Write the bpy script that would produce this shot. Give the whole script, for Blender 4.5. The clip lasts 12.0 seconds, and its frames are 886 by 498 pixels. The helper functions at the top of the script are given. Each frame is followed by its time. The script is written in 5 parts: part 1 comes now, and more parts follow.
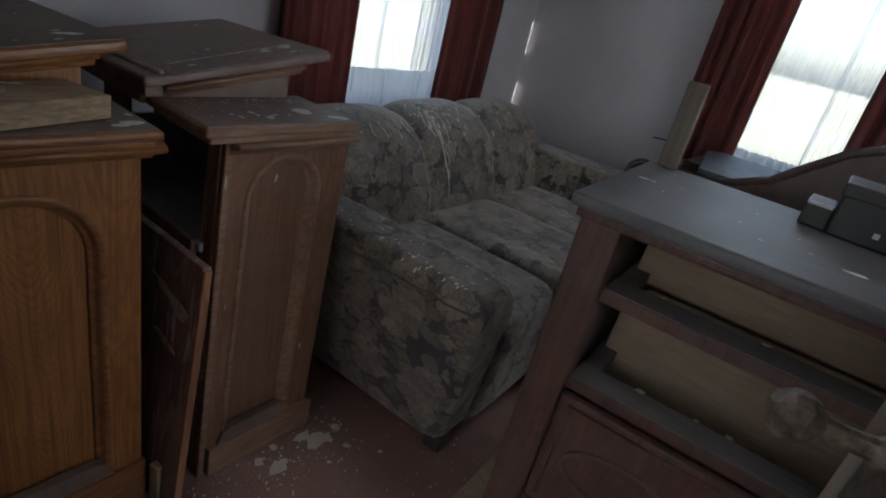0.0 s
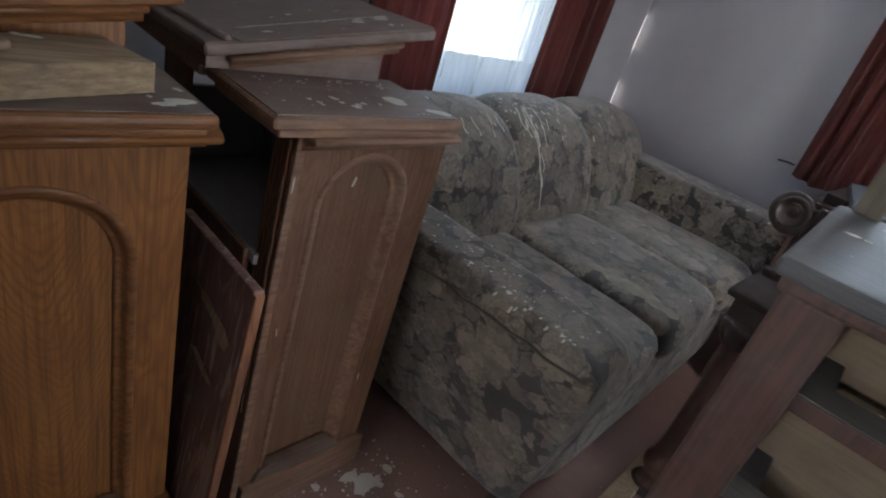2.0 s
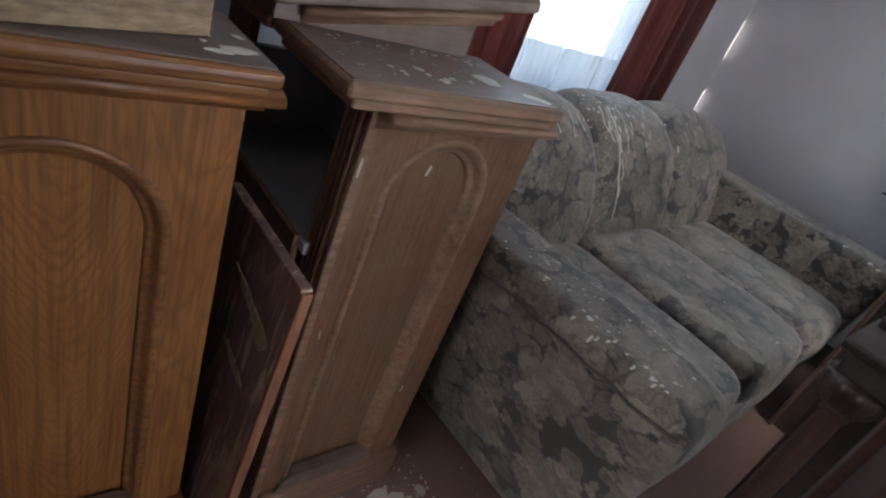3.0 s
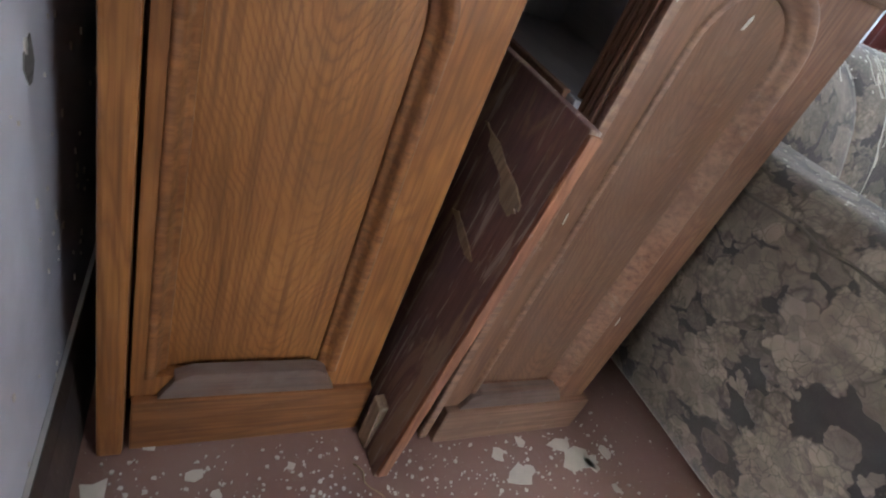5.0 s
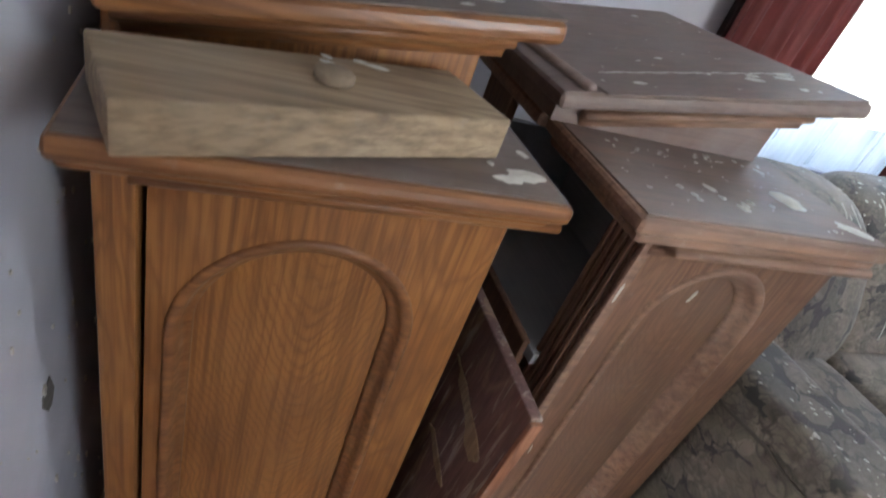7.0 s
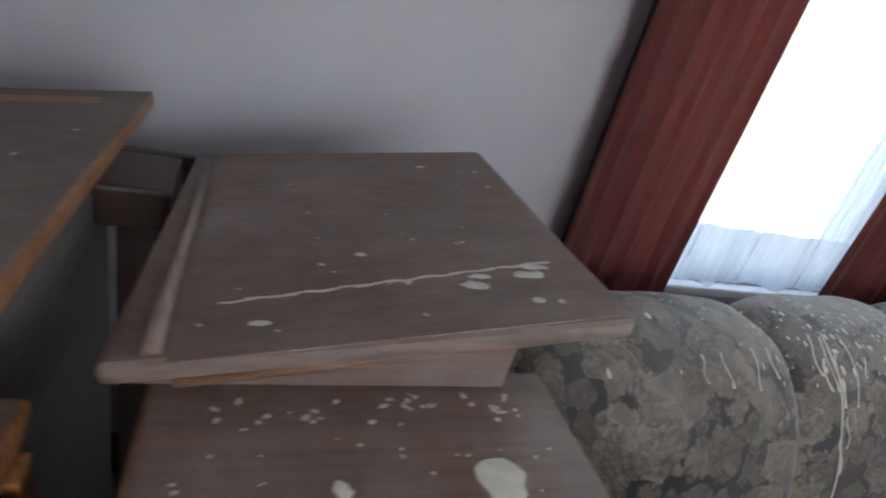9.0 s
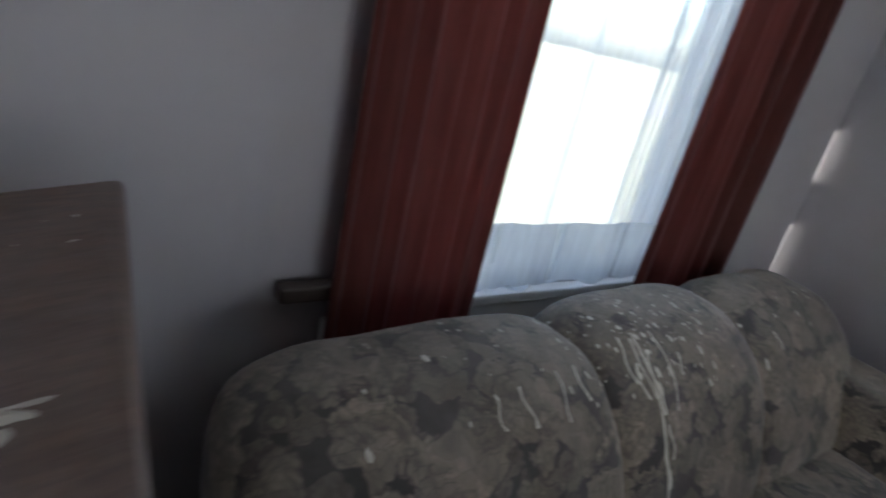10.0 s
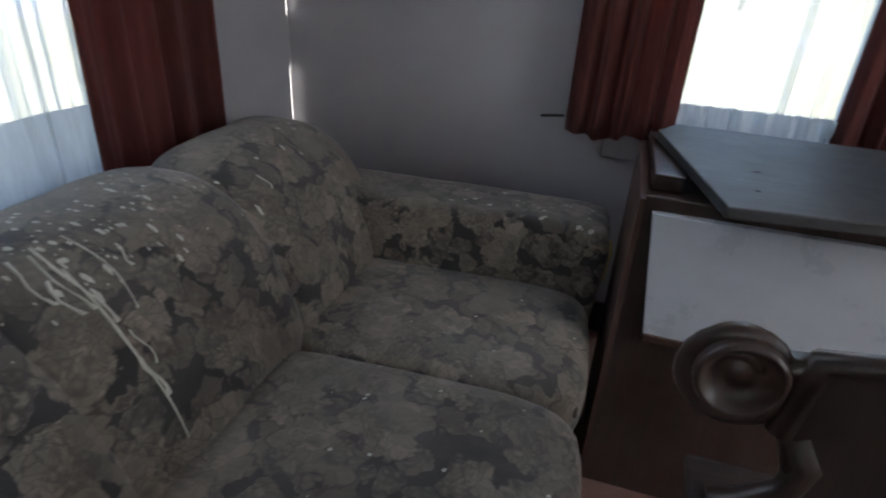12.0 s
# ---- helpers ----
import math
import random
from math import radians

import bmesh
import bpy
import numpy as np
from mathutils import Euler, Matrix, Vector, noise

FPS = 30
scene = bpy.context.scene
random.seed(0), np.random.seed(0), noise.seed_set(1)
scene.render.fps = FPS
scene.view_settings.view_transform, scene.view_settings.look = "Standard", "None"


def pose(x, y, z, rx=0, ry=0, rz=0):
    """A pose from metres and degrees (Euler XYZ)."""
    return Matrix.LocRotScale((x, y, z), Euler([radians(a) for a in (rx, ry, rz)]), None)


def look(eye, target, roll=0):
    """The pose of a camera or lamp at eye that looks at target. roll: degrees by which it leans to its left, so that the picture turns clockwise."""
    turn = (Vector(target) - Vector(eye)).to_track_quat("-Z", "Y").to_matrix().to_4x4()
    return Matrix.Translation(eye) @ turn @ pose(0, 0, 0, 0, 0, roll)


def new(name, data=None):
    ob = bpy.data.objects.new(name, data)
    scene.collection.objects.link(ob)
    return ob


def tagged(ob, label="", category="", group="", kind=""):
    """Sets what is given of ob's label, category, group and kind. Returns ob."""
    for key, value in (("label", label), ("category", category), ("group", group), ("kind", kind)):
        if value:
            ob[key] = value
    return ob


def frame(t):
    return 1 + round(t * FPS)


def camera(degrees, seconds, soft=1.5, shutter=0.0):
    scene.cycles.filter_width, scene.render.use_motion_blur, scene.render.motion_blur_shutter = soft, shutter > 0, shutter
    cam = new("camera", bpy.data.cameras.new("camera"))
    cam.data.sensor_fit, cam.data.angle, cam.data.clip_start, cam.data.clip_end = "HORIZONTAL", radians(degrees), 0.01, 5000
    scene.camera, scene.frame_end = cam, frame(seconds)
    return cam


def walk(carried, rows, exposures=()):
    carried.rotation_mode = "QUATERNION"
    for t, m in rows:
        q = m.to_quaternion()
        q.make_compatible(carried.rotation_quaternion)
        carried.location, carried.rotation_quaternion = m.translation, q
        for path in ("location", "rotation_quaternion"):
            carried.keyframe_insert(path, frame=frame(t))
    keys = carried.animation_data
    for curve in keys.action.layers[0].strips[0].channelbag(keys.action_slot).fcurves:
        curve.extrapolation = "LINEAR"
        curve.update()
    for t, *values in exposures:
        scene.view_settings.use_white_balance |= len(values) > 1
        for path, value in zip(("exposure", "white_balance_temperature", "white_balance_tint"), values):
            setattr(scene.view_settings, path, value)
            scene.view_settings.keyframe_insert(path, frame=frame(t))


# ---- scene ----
cam = camera(76.8, 12.0, soft=1.9, shutter=0.4)
PATH = [
    (0, (0.187, 0.343, 1.231), (-0.81, 1.874, 0.417), 13.8),
    (0.5, (0.173, 0.336, 1.219), (-0.85, 1.84, 0.387), 13.4),
    (1, (0.132, 0.363, 1.182), (-0.924, 1.828, 0.324), 13.8),
    (1.5, (0.04, 0.431, 1.197), (-1.04, 1.865, 0.316), 15.3),
    (2, (-0.058, 0.497, 1.17), (-1.177, 1.894, 0.276), 17.7),
    (2.5, (-0.121, 0.545, 1.13), (-1.268, 1.892, 0.199), 20.3),
    (2.7, (-0.151, 0.563, 1.122), (-1.31, 1.89, 0.175), 21.3),
    (4.3, (-0.267, 0.501, 0.894), (-1.662, 1.583, -0.045), 23.1),
    (4.5, (-0.264, 0.495, 0.859), (-1.669, 1.527, -0.121), 23.2),
    (5, (-0.26, 0.479, 0.823), (-1.648, 1.419, -0.267), 23.9),
    (5.5, (-0.282, 0.485, 0.844), (-1.644, 1.368, -0.324), 23.5),
    (6, (-0.306, 0.491, 0.914), (-1.677, 1.338, -0.272), 22.8),
    (6.5, (-0.338, 0.51, 1.045), (-1.742, 1.31, -0.134), 22.3),
    (6.7, (-0.344, 0.513, 1.081), (-1.795, 1.308, -0.043), 21.7),
    (8.3, (-0.487, 0.72, 1.231), (-2.099, 1.393, 0.256), 18.0),
    (8.5, (-0.511, 0.773, 1.246), (-2.145, 1.445, 0.308), 17.1),
    (9, (-0.517, 0.938, 1.275), (-2.181, 1.627, 0.406), 15.9),
    (9.5, (-0.562, 1.093, 1.274), (-2.203, 1.893, 0.456), 14.8),
    (10, (-0.667, 1.251, 1.265), (-2.171, 2.341, 0.517), 13.1),
    (10.5, (-0.675, 1.362, 1.232), (-1.887, 2.795, 0.532), 12.2),
    (11, (-0.611, 1.452, 1.186), (-1.46, 3.074, 0.382), 9.2),
    (11.5, (-0.535, 1.54, 1.186), (-1.159, 3.235, 0.327), 5.5),
    (12, (-0.465, 1.619, 1.182), (-0.955, 3.342, 0.292), 3.6),
]
STOPS = [(0.0, 2.28), (1.5, 2.8), (2.7, 3.3), (4.3, 3.8), (5.0, 4.35), (5.6, 4.55), (6.7, 4.25), (8.3, 4.05), (9.0, 3.62), (9.5, 3.05), (10.0, 2.62), (10.6, 1.85), (11.2, 2.45), (12.0, 2.5)]
walk(cam, [(t, look(eye, target, roll)) for t, eye, target, roll in PATH], STOPS)

# ---------------------------------------------------------------- world, sun, large lights
world = bpy.data.worlds.new("sky")
scene.world = world
world.use_nodes = True
wn = world.node_tree
sky = wn.nodes.new("ShaderNodeTexSky")
sky.sky_type = "NISHITA"
sky.sun_disc = False
sky.sun_elevation = radians(47)
sky.sun_rotation = radians(140)
sky.air_density, sky.dust_density = 1.0, 3.0
wn.links.new(sky.outputs["Color"], wn.nodes["Background"].inputs["Color"])
wn.nodes["Background"].inputs["Strength"].default_value = 0.15

sun = new("sun", bpy.data.lights.new("sun", "SUN"))
sun.data.energy, sun.data.angle, sun.data.color = 2.2, radians(12), (1.0, 0.95, 0.88)
sun.matrix_world = look((3, -3.0, 4.6), (0, 0, 0))


def window_lamp(name, place, target, width, height, watts, colour):
    """An area lamp in a window opening, for the sky's light or for fill."""
    lamp = new(name, bpy.data.lights.new(name, "AREA"))
    lamp.data.shape, lamp.data.size, lamp.data.size_y = "RECTANGLE", width, height
    lamp.data.energy, lamp.data.color = watts, colour
    lamp.matrix_world = look(place, target)


COOL = (0.80, 0.90, 1.0)
NEUTRAL = (0.93, 0.96, 1.0)
window_lamp("window_light_west", (-1.70, 2.275, 2.03), (0.4, 2.20, 1.3), 0.95, 0.15, 1.7, COOL)
window_lamp("window_light_north", (-0.10, 3.58, 2.03), (-0.2, 1.4, 1.2), 0.60, 0.15, 2.2, COOL)
# added fill from two unseen windows, in the east wall and the hall
window_lamp("fill_light_east", (1.96, 1.6, 1.45), (-0.8, 0.9, 0.5), 1.3, 1.1, 2.6, NEUTRAL)
window_lamp("fill_light_hall", (-0.05, -1.62, 1.45), (-0.6, 1.0, 0.5), 1.3, 1.1, 1.05, NEUTRAL)

# ---------------------------------------------------------------- materials
GREY = (0.30, 0.29, 0.27)


def material(name):
    m = bpy.data.materials.new(name)
    m.use_nodes = True
    t = m.node_tree
    return m, t, t.nodes["Principled BSDF"]


def add(t, kind, **values):
    n = t.nodes.new("ShaderNode" + kind)
    for key, value in values.items():
        if key in n.inputs:
            n.inputs[key].default_value = value
    return n


def coords(t, scale=(1, 1, 1), turn=(0, 0, 0)):
    tc, mp = add(t, "TexCoord"), add(t, "Mapping")
    mp.inputs["Scale"].default_value = scale
    mp.inputs["Rotation"].default_value = [radians(a) for a in turn]
    t.links.new(tc.outputs["Object"], mp.inputs["Vector"])
    return mp.outputs["Vector"]


def noise_tex(t, vec, scale, detail=4.0, rough=0.55, distort=0.0):
    n = add(t, "TexNoise", Scale=scale, Detail=detail, Roughness=rough, Distortion=distort)
    t.links.new(vec, n.inputs["Vector"])
    return n.outputs["Fac"]


def ramp(t, fac, stops):
    r = add(t, "ValToRGB")
    e = r.color_ramp.elements
    while len(e) < len(stops):
        e.new(0.5)
    for el, (p, c) in zip(e, stops):
        el.position, el.color = p, (*c, 1) if len(c) == 3 else c
    t.links.new(fac, r.inputs["Fac"])
    return r.outputs["Color"]


def step(t, fac, lo, hi):
    r = add(t, "MapRange")
    r.inputs["From Min"].default_value, r.inputs["From Max"].default_value = lo, hi
    t.links.new(fac, r.inputs["Value"])
    return r.outputs["Result"]


def mix(t, fac, a, b, how="MIX"):
    n = t.nodes.new("ShaderNodeMix")
    n.data_type, n.blend_type = "RGBA", how
    for socket, value in ((n.inputs[0], fac), (n.inputs[6], a), (n.inputs[7], b)):
        if hasattr(value, "links"):
            t.links.new(value, socket)
        else:
            socket.default_value = value if isinstance(value, (int, float)) else (*value, 1)
    return n.outputs[2]


def maths(t, op, a, b=0.0):
    n = t.nodes.new("ShaderNodeMath")
    n.operation = op
    for socket, value in ((n.inputs[0], a), (n.inputs[1], b)):
        if hasattr(value, "links"):
            t.links.new(value, socket)
        else:
            socket.default_value = value
    return n.outputs[0]


def bump(t, p, height, strength=0.3, distance=0.002):
    b = add(t, "Bump")
    b.inputs["Strength"].default_value, b.inputs["Distance"].default_value = strength, distance
    t.links.new(height, b.inputs["Height"])
    t.links.new(b.outputs["Normal"], p.inputs["Normal"])


def wood(name, dark, light, along="z", rings=9.0, dust=0.0, rough=0.42, dust_colour=GREY, wear=0.25, figure=False, splits=0.0):
    m, t, p = material(name)
    squash = {"x": (1.7, 11, 11), "y": (11, 1.7, 11), "z": (11, 11, 1.7)}[along]
    fine = {"x": (4, 160, 160), "y": (160, 4, 160), "z": (160, 160, 4)}[along]
    body = noise_tex(t, coords(t, squash), 0.9, 2.5, 0.5, 1.1)
    ring = maths(t, "MULTIPLY", body, rings)
    if figure:
        # plain-sawn flame: straight lines that wander into pointed loops
        axes = add(t, "SeparateXYZ")
        t.links.new(coords(t), axes.inputs[0])
        wander = maths(t, "MULTIPLY", maths(t, "SUBTRACT", noise_tex(t, coords(t, (3, 3, 3.5)), 1.0, 2.0, 0.5), 0.5), 0.13)
        across = maths(t, "DIVIDE", maths(t, "ADD", maths(t, "SUBTRACT", axes.outputs["Y"], 0.03), wander), 0.020)
        arms = maths(t, "SQRT", maths(t, "ADD", maths(t, "MULTIPLY", across, across), 1.0))
        jag = maths(t, "MULTIPLY", noise_tex(t, coords(t, (34, 34, 22)), 1.0, 4.0, 0.6), 2.6)
        ring = maths(t, "ADD", maths(t, "SUBTRACT", maths(t, "MULTIPLY", axes.outputs["Z"], 40.0), maths(t, "MULTIPLY", arms, 2.6)), jag)
        ring = maths(t, "MULTIPLY", maths(t, "PINGPONG", ring, 0.5), 2.0)
    else:
        ring = maths(t, "MULTIPLY", maths(t, "PINGPONG", maths(t, "ADD", ring, maths(t, "MULTIPLY", noise_tex(t, coords(t, squash), 6.0), 1.2)), 0.5), 2.0)
    ring = maths(t, "POWER", ring, 2.4 if figure else 1.6)
    streak = noise_tex(t, coords(t, fine), 1.0, 3.0, 0.6)
    broad = noise_tex(t, coords(t), 5.0, 3.0, 0.5)
    depth = 0.6
    if figure:
        depth = maths(t, "ADD", maths(t, "MULTIPLY", step(t, noise_tex(t, coords(t, (9, 9, 4)), 1.0, 3.0, 0.6), 0.3, 0.7), 0.65), 0.2)
    c = mix(t, maths(t, "MULTIPLY", ring, depth), light, dark)
    c = mix(t, step(t, streak, 0.42, 0.72), c, dark)
    c = mix(t, maths(t, "MULTIPLY", step(t, broad, 0.35, 0.75), 0.55), c, dark)
    if splits:
        torn = noise_tex(t, coords(t, (14, 14, 3.0)), 1.0, 5.0, 0.6, 0.8)
        c = mix(t, maths(t, "MULTIPLY", step(t, torn, 0.50, 0.60), splits), c, (0.36, 0.25, 0.17))
        hair = noise_tex(t, coords(t, (90, 90, 5.0)), 1.0, 3.0, 0.6, 0.5)
        c = mix(t, maths(t, "MULTIPLY", step(t, hair, 0.56, 0.66), splits), c, (0.42, 0.36, 0.31))
    scuff = noise_tex(t, coords(t), 34.0, 6.0, 0.72)
    c = mix(t, maths(t, "MULTIPLY", step(t, scuff, 0.60, 0.72), wear), c, dust_colour)
    film = noise_tex(t, coords(t), 11.0, 6.0, 0.65, 0.3)
    if dust:
        c = mix(t, maths(t, "MULTIPLY", step(t, film, 0.25, 0.72), dust), c, dust_colour)
    t.links.new(c, p.inputs["Base Color"])
    r = maths(t, "ADD", maths(t, "MULTIPLY", film, 0.35), rough - 0.12 + 0.3 * dust)
    t.links.new(r, p.inputs["Roughness"])
    bump(t, p, maths(t, "ADD", streak, maths(t, "MULTIPLY", ring, -0.6)), 0.25, 0.0012)
    return m


OAK = wood("golden_oak", (0.140, 0.050, 0.015), (0.32, 0.132, 0.038), rings=13, wear=0.08, rough=0.36)
OAK_PANEL = wood("flame_figured_oak", (0.130, 0.047, 0.014), (0.32, 0.132, 0.038), wear=0.07, rough=0.34, figure=True)
OAK_EDGE = wood("golden_oak_moulding", (0.120, 0.045, 0.017), (0.28, 0.118, 0.042), along="y", rings=6, wear=0.18, rough=0.36)
OAK_TOP = wood("oak_top_dusty", (0.07, 0.040, 0.028), (0.14, 0.085, 0.060), along="y", rings=5, dust=0.6, dust_colour=(0.21, 0.19, 0.18))
BROWN = wood("faded_oak", (0.092, 0.037, 0.017), (0.215, 0.098, 0.047), rings=18, dust=0.18, wear=0.35, rough=0.5, dust_colour=(0.30, 0.24, 0.19))
BROWN_PANEL = wood("faded_flame_oak", (0.097, 0.043, 0.021), (0.20, 0.095, 0.047), dust=0.2, wear=0.3, rough=0.5, dust_colour=(0.28, 0.23, 0.19), figure=True)
BROWN_EDGE = wood("faded_oak_moulding", (0.115, 0.052, 0.030), (0.28, 0.145, 0.088), along="y", rings=6, dust=0.28, wear=0.5, rough=0.5, dust_colour=(0.34, 0.28, 0.22))
BROWN_TOP = wood("faded_oak_top", (0.075, 0.040, 0.028), (0.17, 0.095, 0.065), along="y", rings=4, dust=0.62, rough=0.34, dust_colour=(0.24, 0.21, 0.20))
RED_WOOD = wood("stripped_red_wood", (0.100, 0.052, 0.050), (0.215, 0.108, 0.100), rings=4, dust=0.2, wear=0.4, splits=0.75, rough=0.6, dust_colour=(0.36, 0.27, 0.21))
RAW = wood("raw_pine", (0.150, 0.090, 0.043), (0.35, 0.245, 0.140), along="y", rings=7, dust=0.25, wear=0.2, rough=0.7)
RAW_UP = wood("raw_pine_upright", (0.22, 0.15, 0.09), (0.46, 0.34, 0.21), rings=5, dust=0.3, wear=0.3, rough=0.7)
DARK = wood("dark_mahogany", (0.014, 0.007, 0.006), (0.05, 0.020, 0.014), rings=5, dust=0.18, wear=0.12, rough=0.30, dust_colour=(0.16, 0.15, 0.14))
MATT_DARK = wood("dull_mahogany", (0.014, 0.008, 0.007), (0.045, 0.020, 0.015), along="x", rings=5, dust=0.3, wear=0.2, rough=0.75, dust_colour=(0.09, 0.085, 0.08))
REDDISH = wood("reddish_mahogany", (0.030, 0.010, 0.007), (0.088, 0.029, 0.018), rings=6, dust=0.2, wear=0.25, rough=0.42, dust_colour=(0.2, 0.17, 0.15))
GREY_TOP = wood("grey_dusty_top", (0.045, 0.044, 0.047), (0.085, 0.083, 0.088), along="x", rings=3, dust=0.55, rough=0.34, dust_colour=(0.13, 0.13, 0.14), wear=0.3)
LID = wood("blackened_board", (0.020, 0.020, 0.022), (0.045, 0.044, 0.047), along="x", rings=3, dust=0.4, rough=0.36, dust_colour=(0.075, 0.075, 0.08), wear=0.3)
PLANK_END = wood("weathered_plank", (0.085, 0.068, 0.050), (0.150, 0.122, 0.092), rings=4, dust=0.2, wear=0.3, rough=0.75)
GREY_WOOD = wood("greyed_inner_wood", (0.08, 0.072, 0.067), (0.17, 0.157, 0.145), along="x", rings=3, dust=0.6, rough=0.7, dust_colour=(0.16, 0.15, 0.14))
ORANGE = wood("sawn_orange_edge", (0.13, 0.042, 0.018), (0.34, 0.14, 0.065), rings=4, dust=0.1, wear=0.3, rough=0.6)
INNER = wood("blue_grey_lining", (0.34, 0.35, 0.375), (0.46, 0.47, 0.49), along="x", rings=2, dust=0.4, rough=0.7, dust_colour=(0.3, 0.3, 0.31))
TAN = wood("tan_backboard", (0.18, 0.125, 0.078), (0.27, 0.20, 0.13), along="x", rings=2, dust=0.15, rough=0.8, wear=0.1)
DOOR_PAINT = wood("worn_door_paint", (0.16, 0.12, 0.08), (0.24, 0.19, 0.14), rings=2, dust=0.4, rough=0.6, wear=0.5)


def plaster(name, base, stain, blotch):
    m, t, p = material(name)
    big = noise_tex(t, coords(t), 1.6, 5.0, 0.6, 0.4)
    mid = noise_tex(t, coords(t, (1, 1, 0.35)), 5.0, 6.0, 0.65)
    fine = noise_tex(t, coords(t), 90.0, 4.0, 0.6)
    c = mix(t, maths(t, "MULTIPLY", step(t, big, 0.35, 0.75), blotch), base, stain)
    c = mix(t, maths(t, "MULTIPLY", step(t, mid, 0.55, 0.8), blotch * 0.6), c, stain)
    t.links.new(c, p.inputs["Base Color"])
    p.inputs["Roughness"].default_value = 0.62
    bump(t, p, maths(t, "ADD", fine, maths(t, "MULTIPLY", mid, 2.0)), 0.12, 0.003)
    return m


WALL = plaster("lavender_grey_plaster", (0.385, 0.375, 0.405), (0.28, 0.265, 0.285), 0.55)
WALL_DAMP = plaster("damp_blotched_plaster", (0.58, 0.58, 0.64), (0.25, 0.26, 0.30), 0.9)
CEIL = plaster("ceiling_plaster", (0.74, 0.73, 0.71), (0.40, 0.38, 0.36), 0.4)
TRIM = wood("dark_trim", (0.020, 0.012, 0.010), (0.05, 0.029, 0.023), rings=3, dust=0.07, wear=0.3, rough=0.45)
SASH = plaster("old_white_paint", (0.62, 0.63, 0.64), (0.42, 0.42, 0.42), 0.5)


def floor_material():
    m, t, p = material("worn_red_brown_floor")
    big = noise_tex(t, coords(t), 3.0, 5.0, 0.6, 0.3)
    grit = noise_tex(t, coords(t), 70.0, 6.0, 0.7)
    c = mix(t, step(t, big, 0.3, 0.75), (0.190, 0.106, 0.090), (0.275, 0.176, 0.150))
    c = mix(t, maths(t, "MULTIPLY", step(t, grit, 0.55, 0.75), 0.6), c, (0.27, 0.22, 0.19))
    speck = noise_tex(t, coords(t), 150.0, 2.0, 0.5)
    c = mix(t, step(t, speck, 0.70, 0.74), c, (0.5, 0.46, 0.40))
    t.links.new(c, p.inputs["Base Color"])
    t.links.new(maths(t, "ADD", maths(t, "MULTIPLY", big, 0.4), 0.3), p.inputs["Roughness"])
    bump(t, p, grit, 0.4, 0.002)
    return m


FLOOR = floor_material()


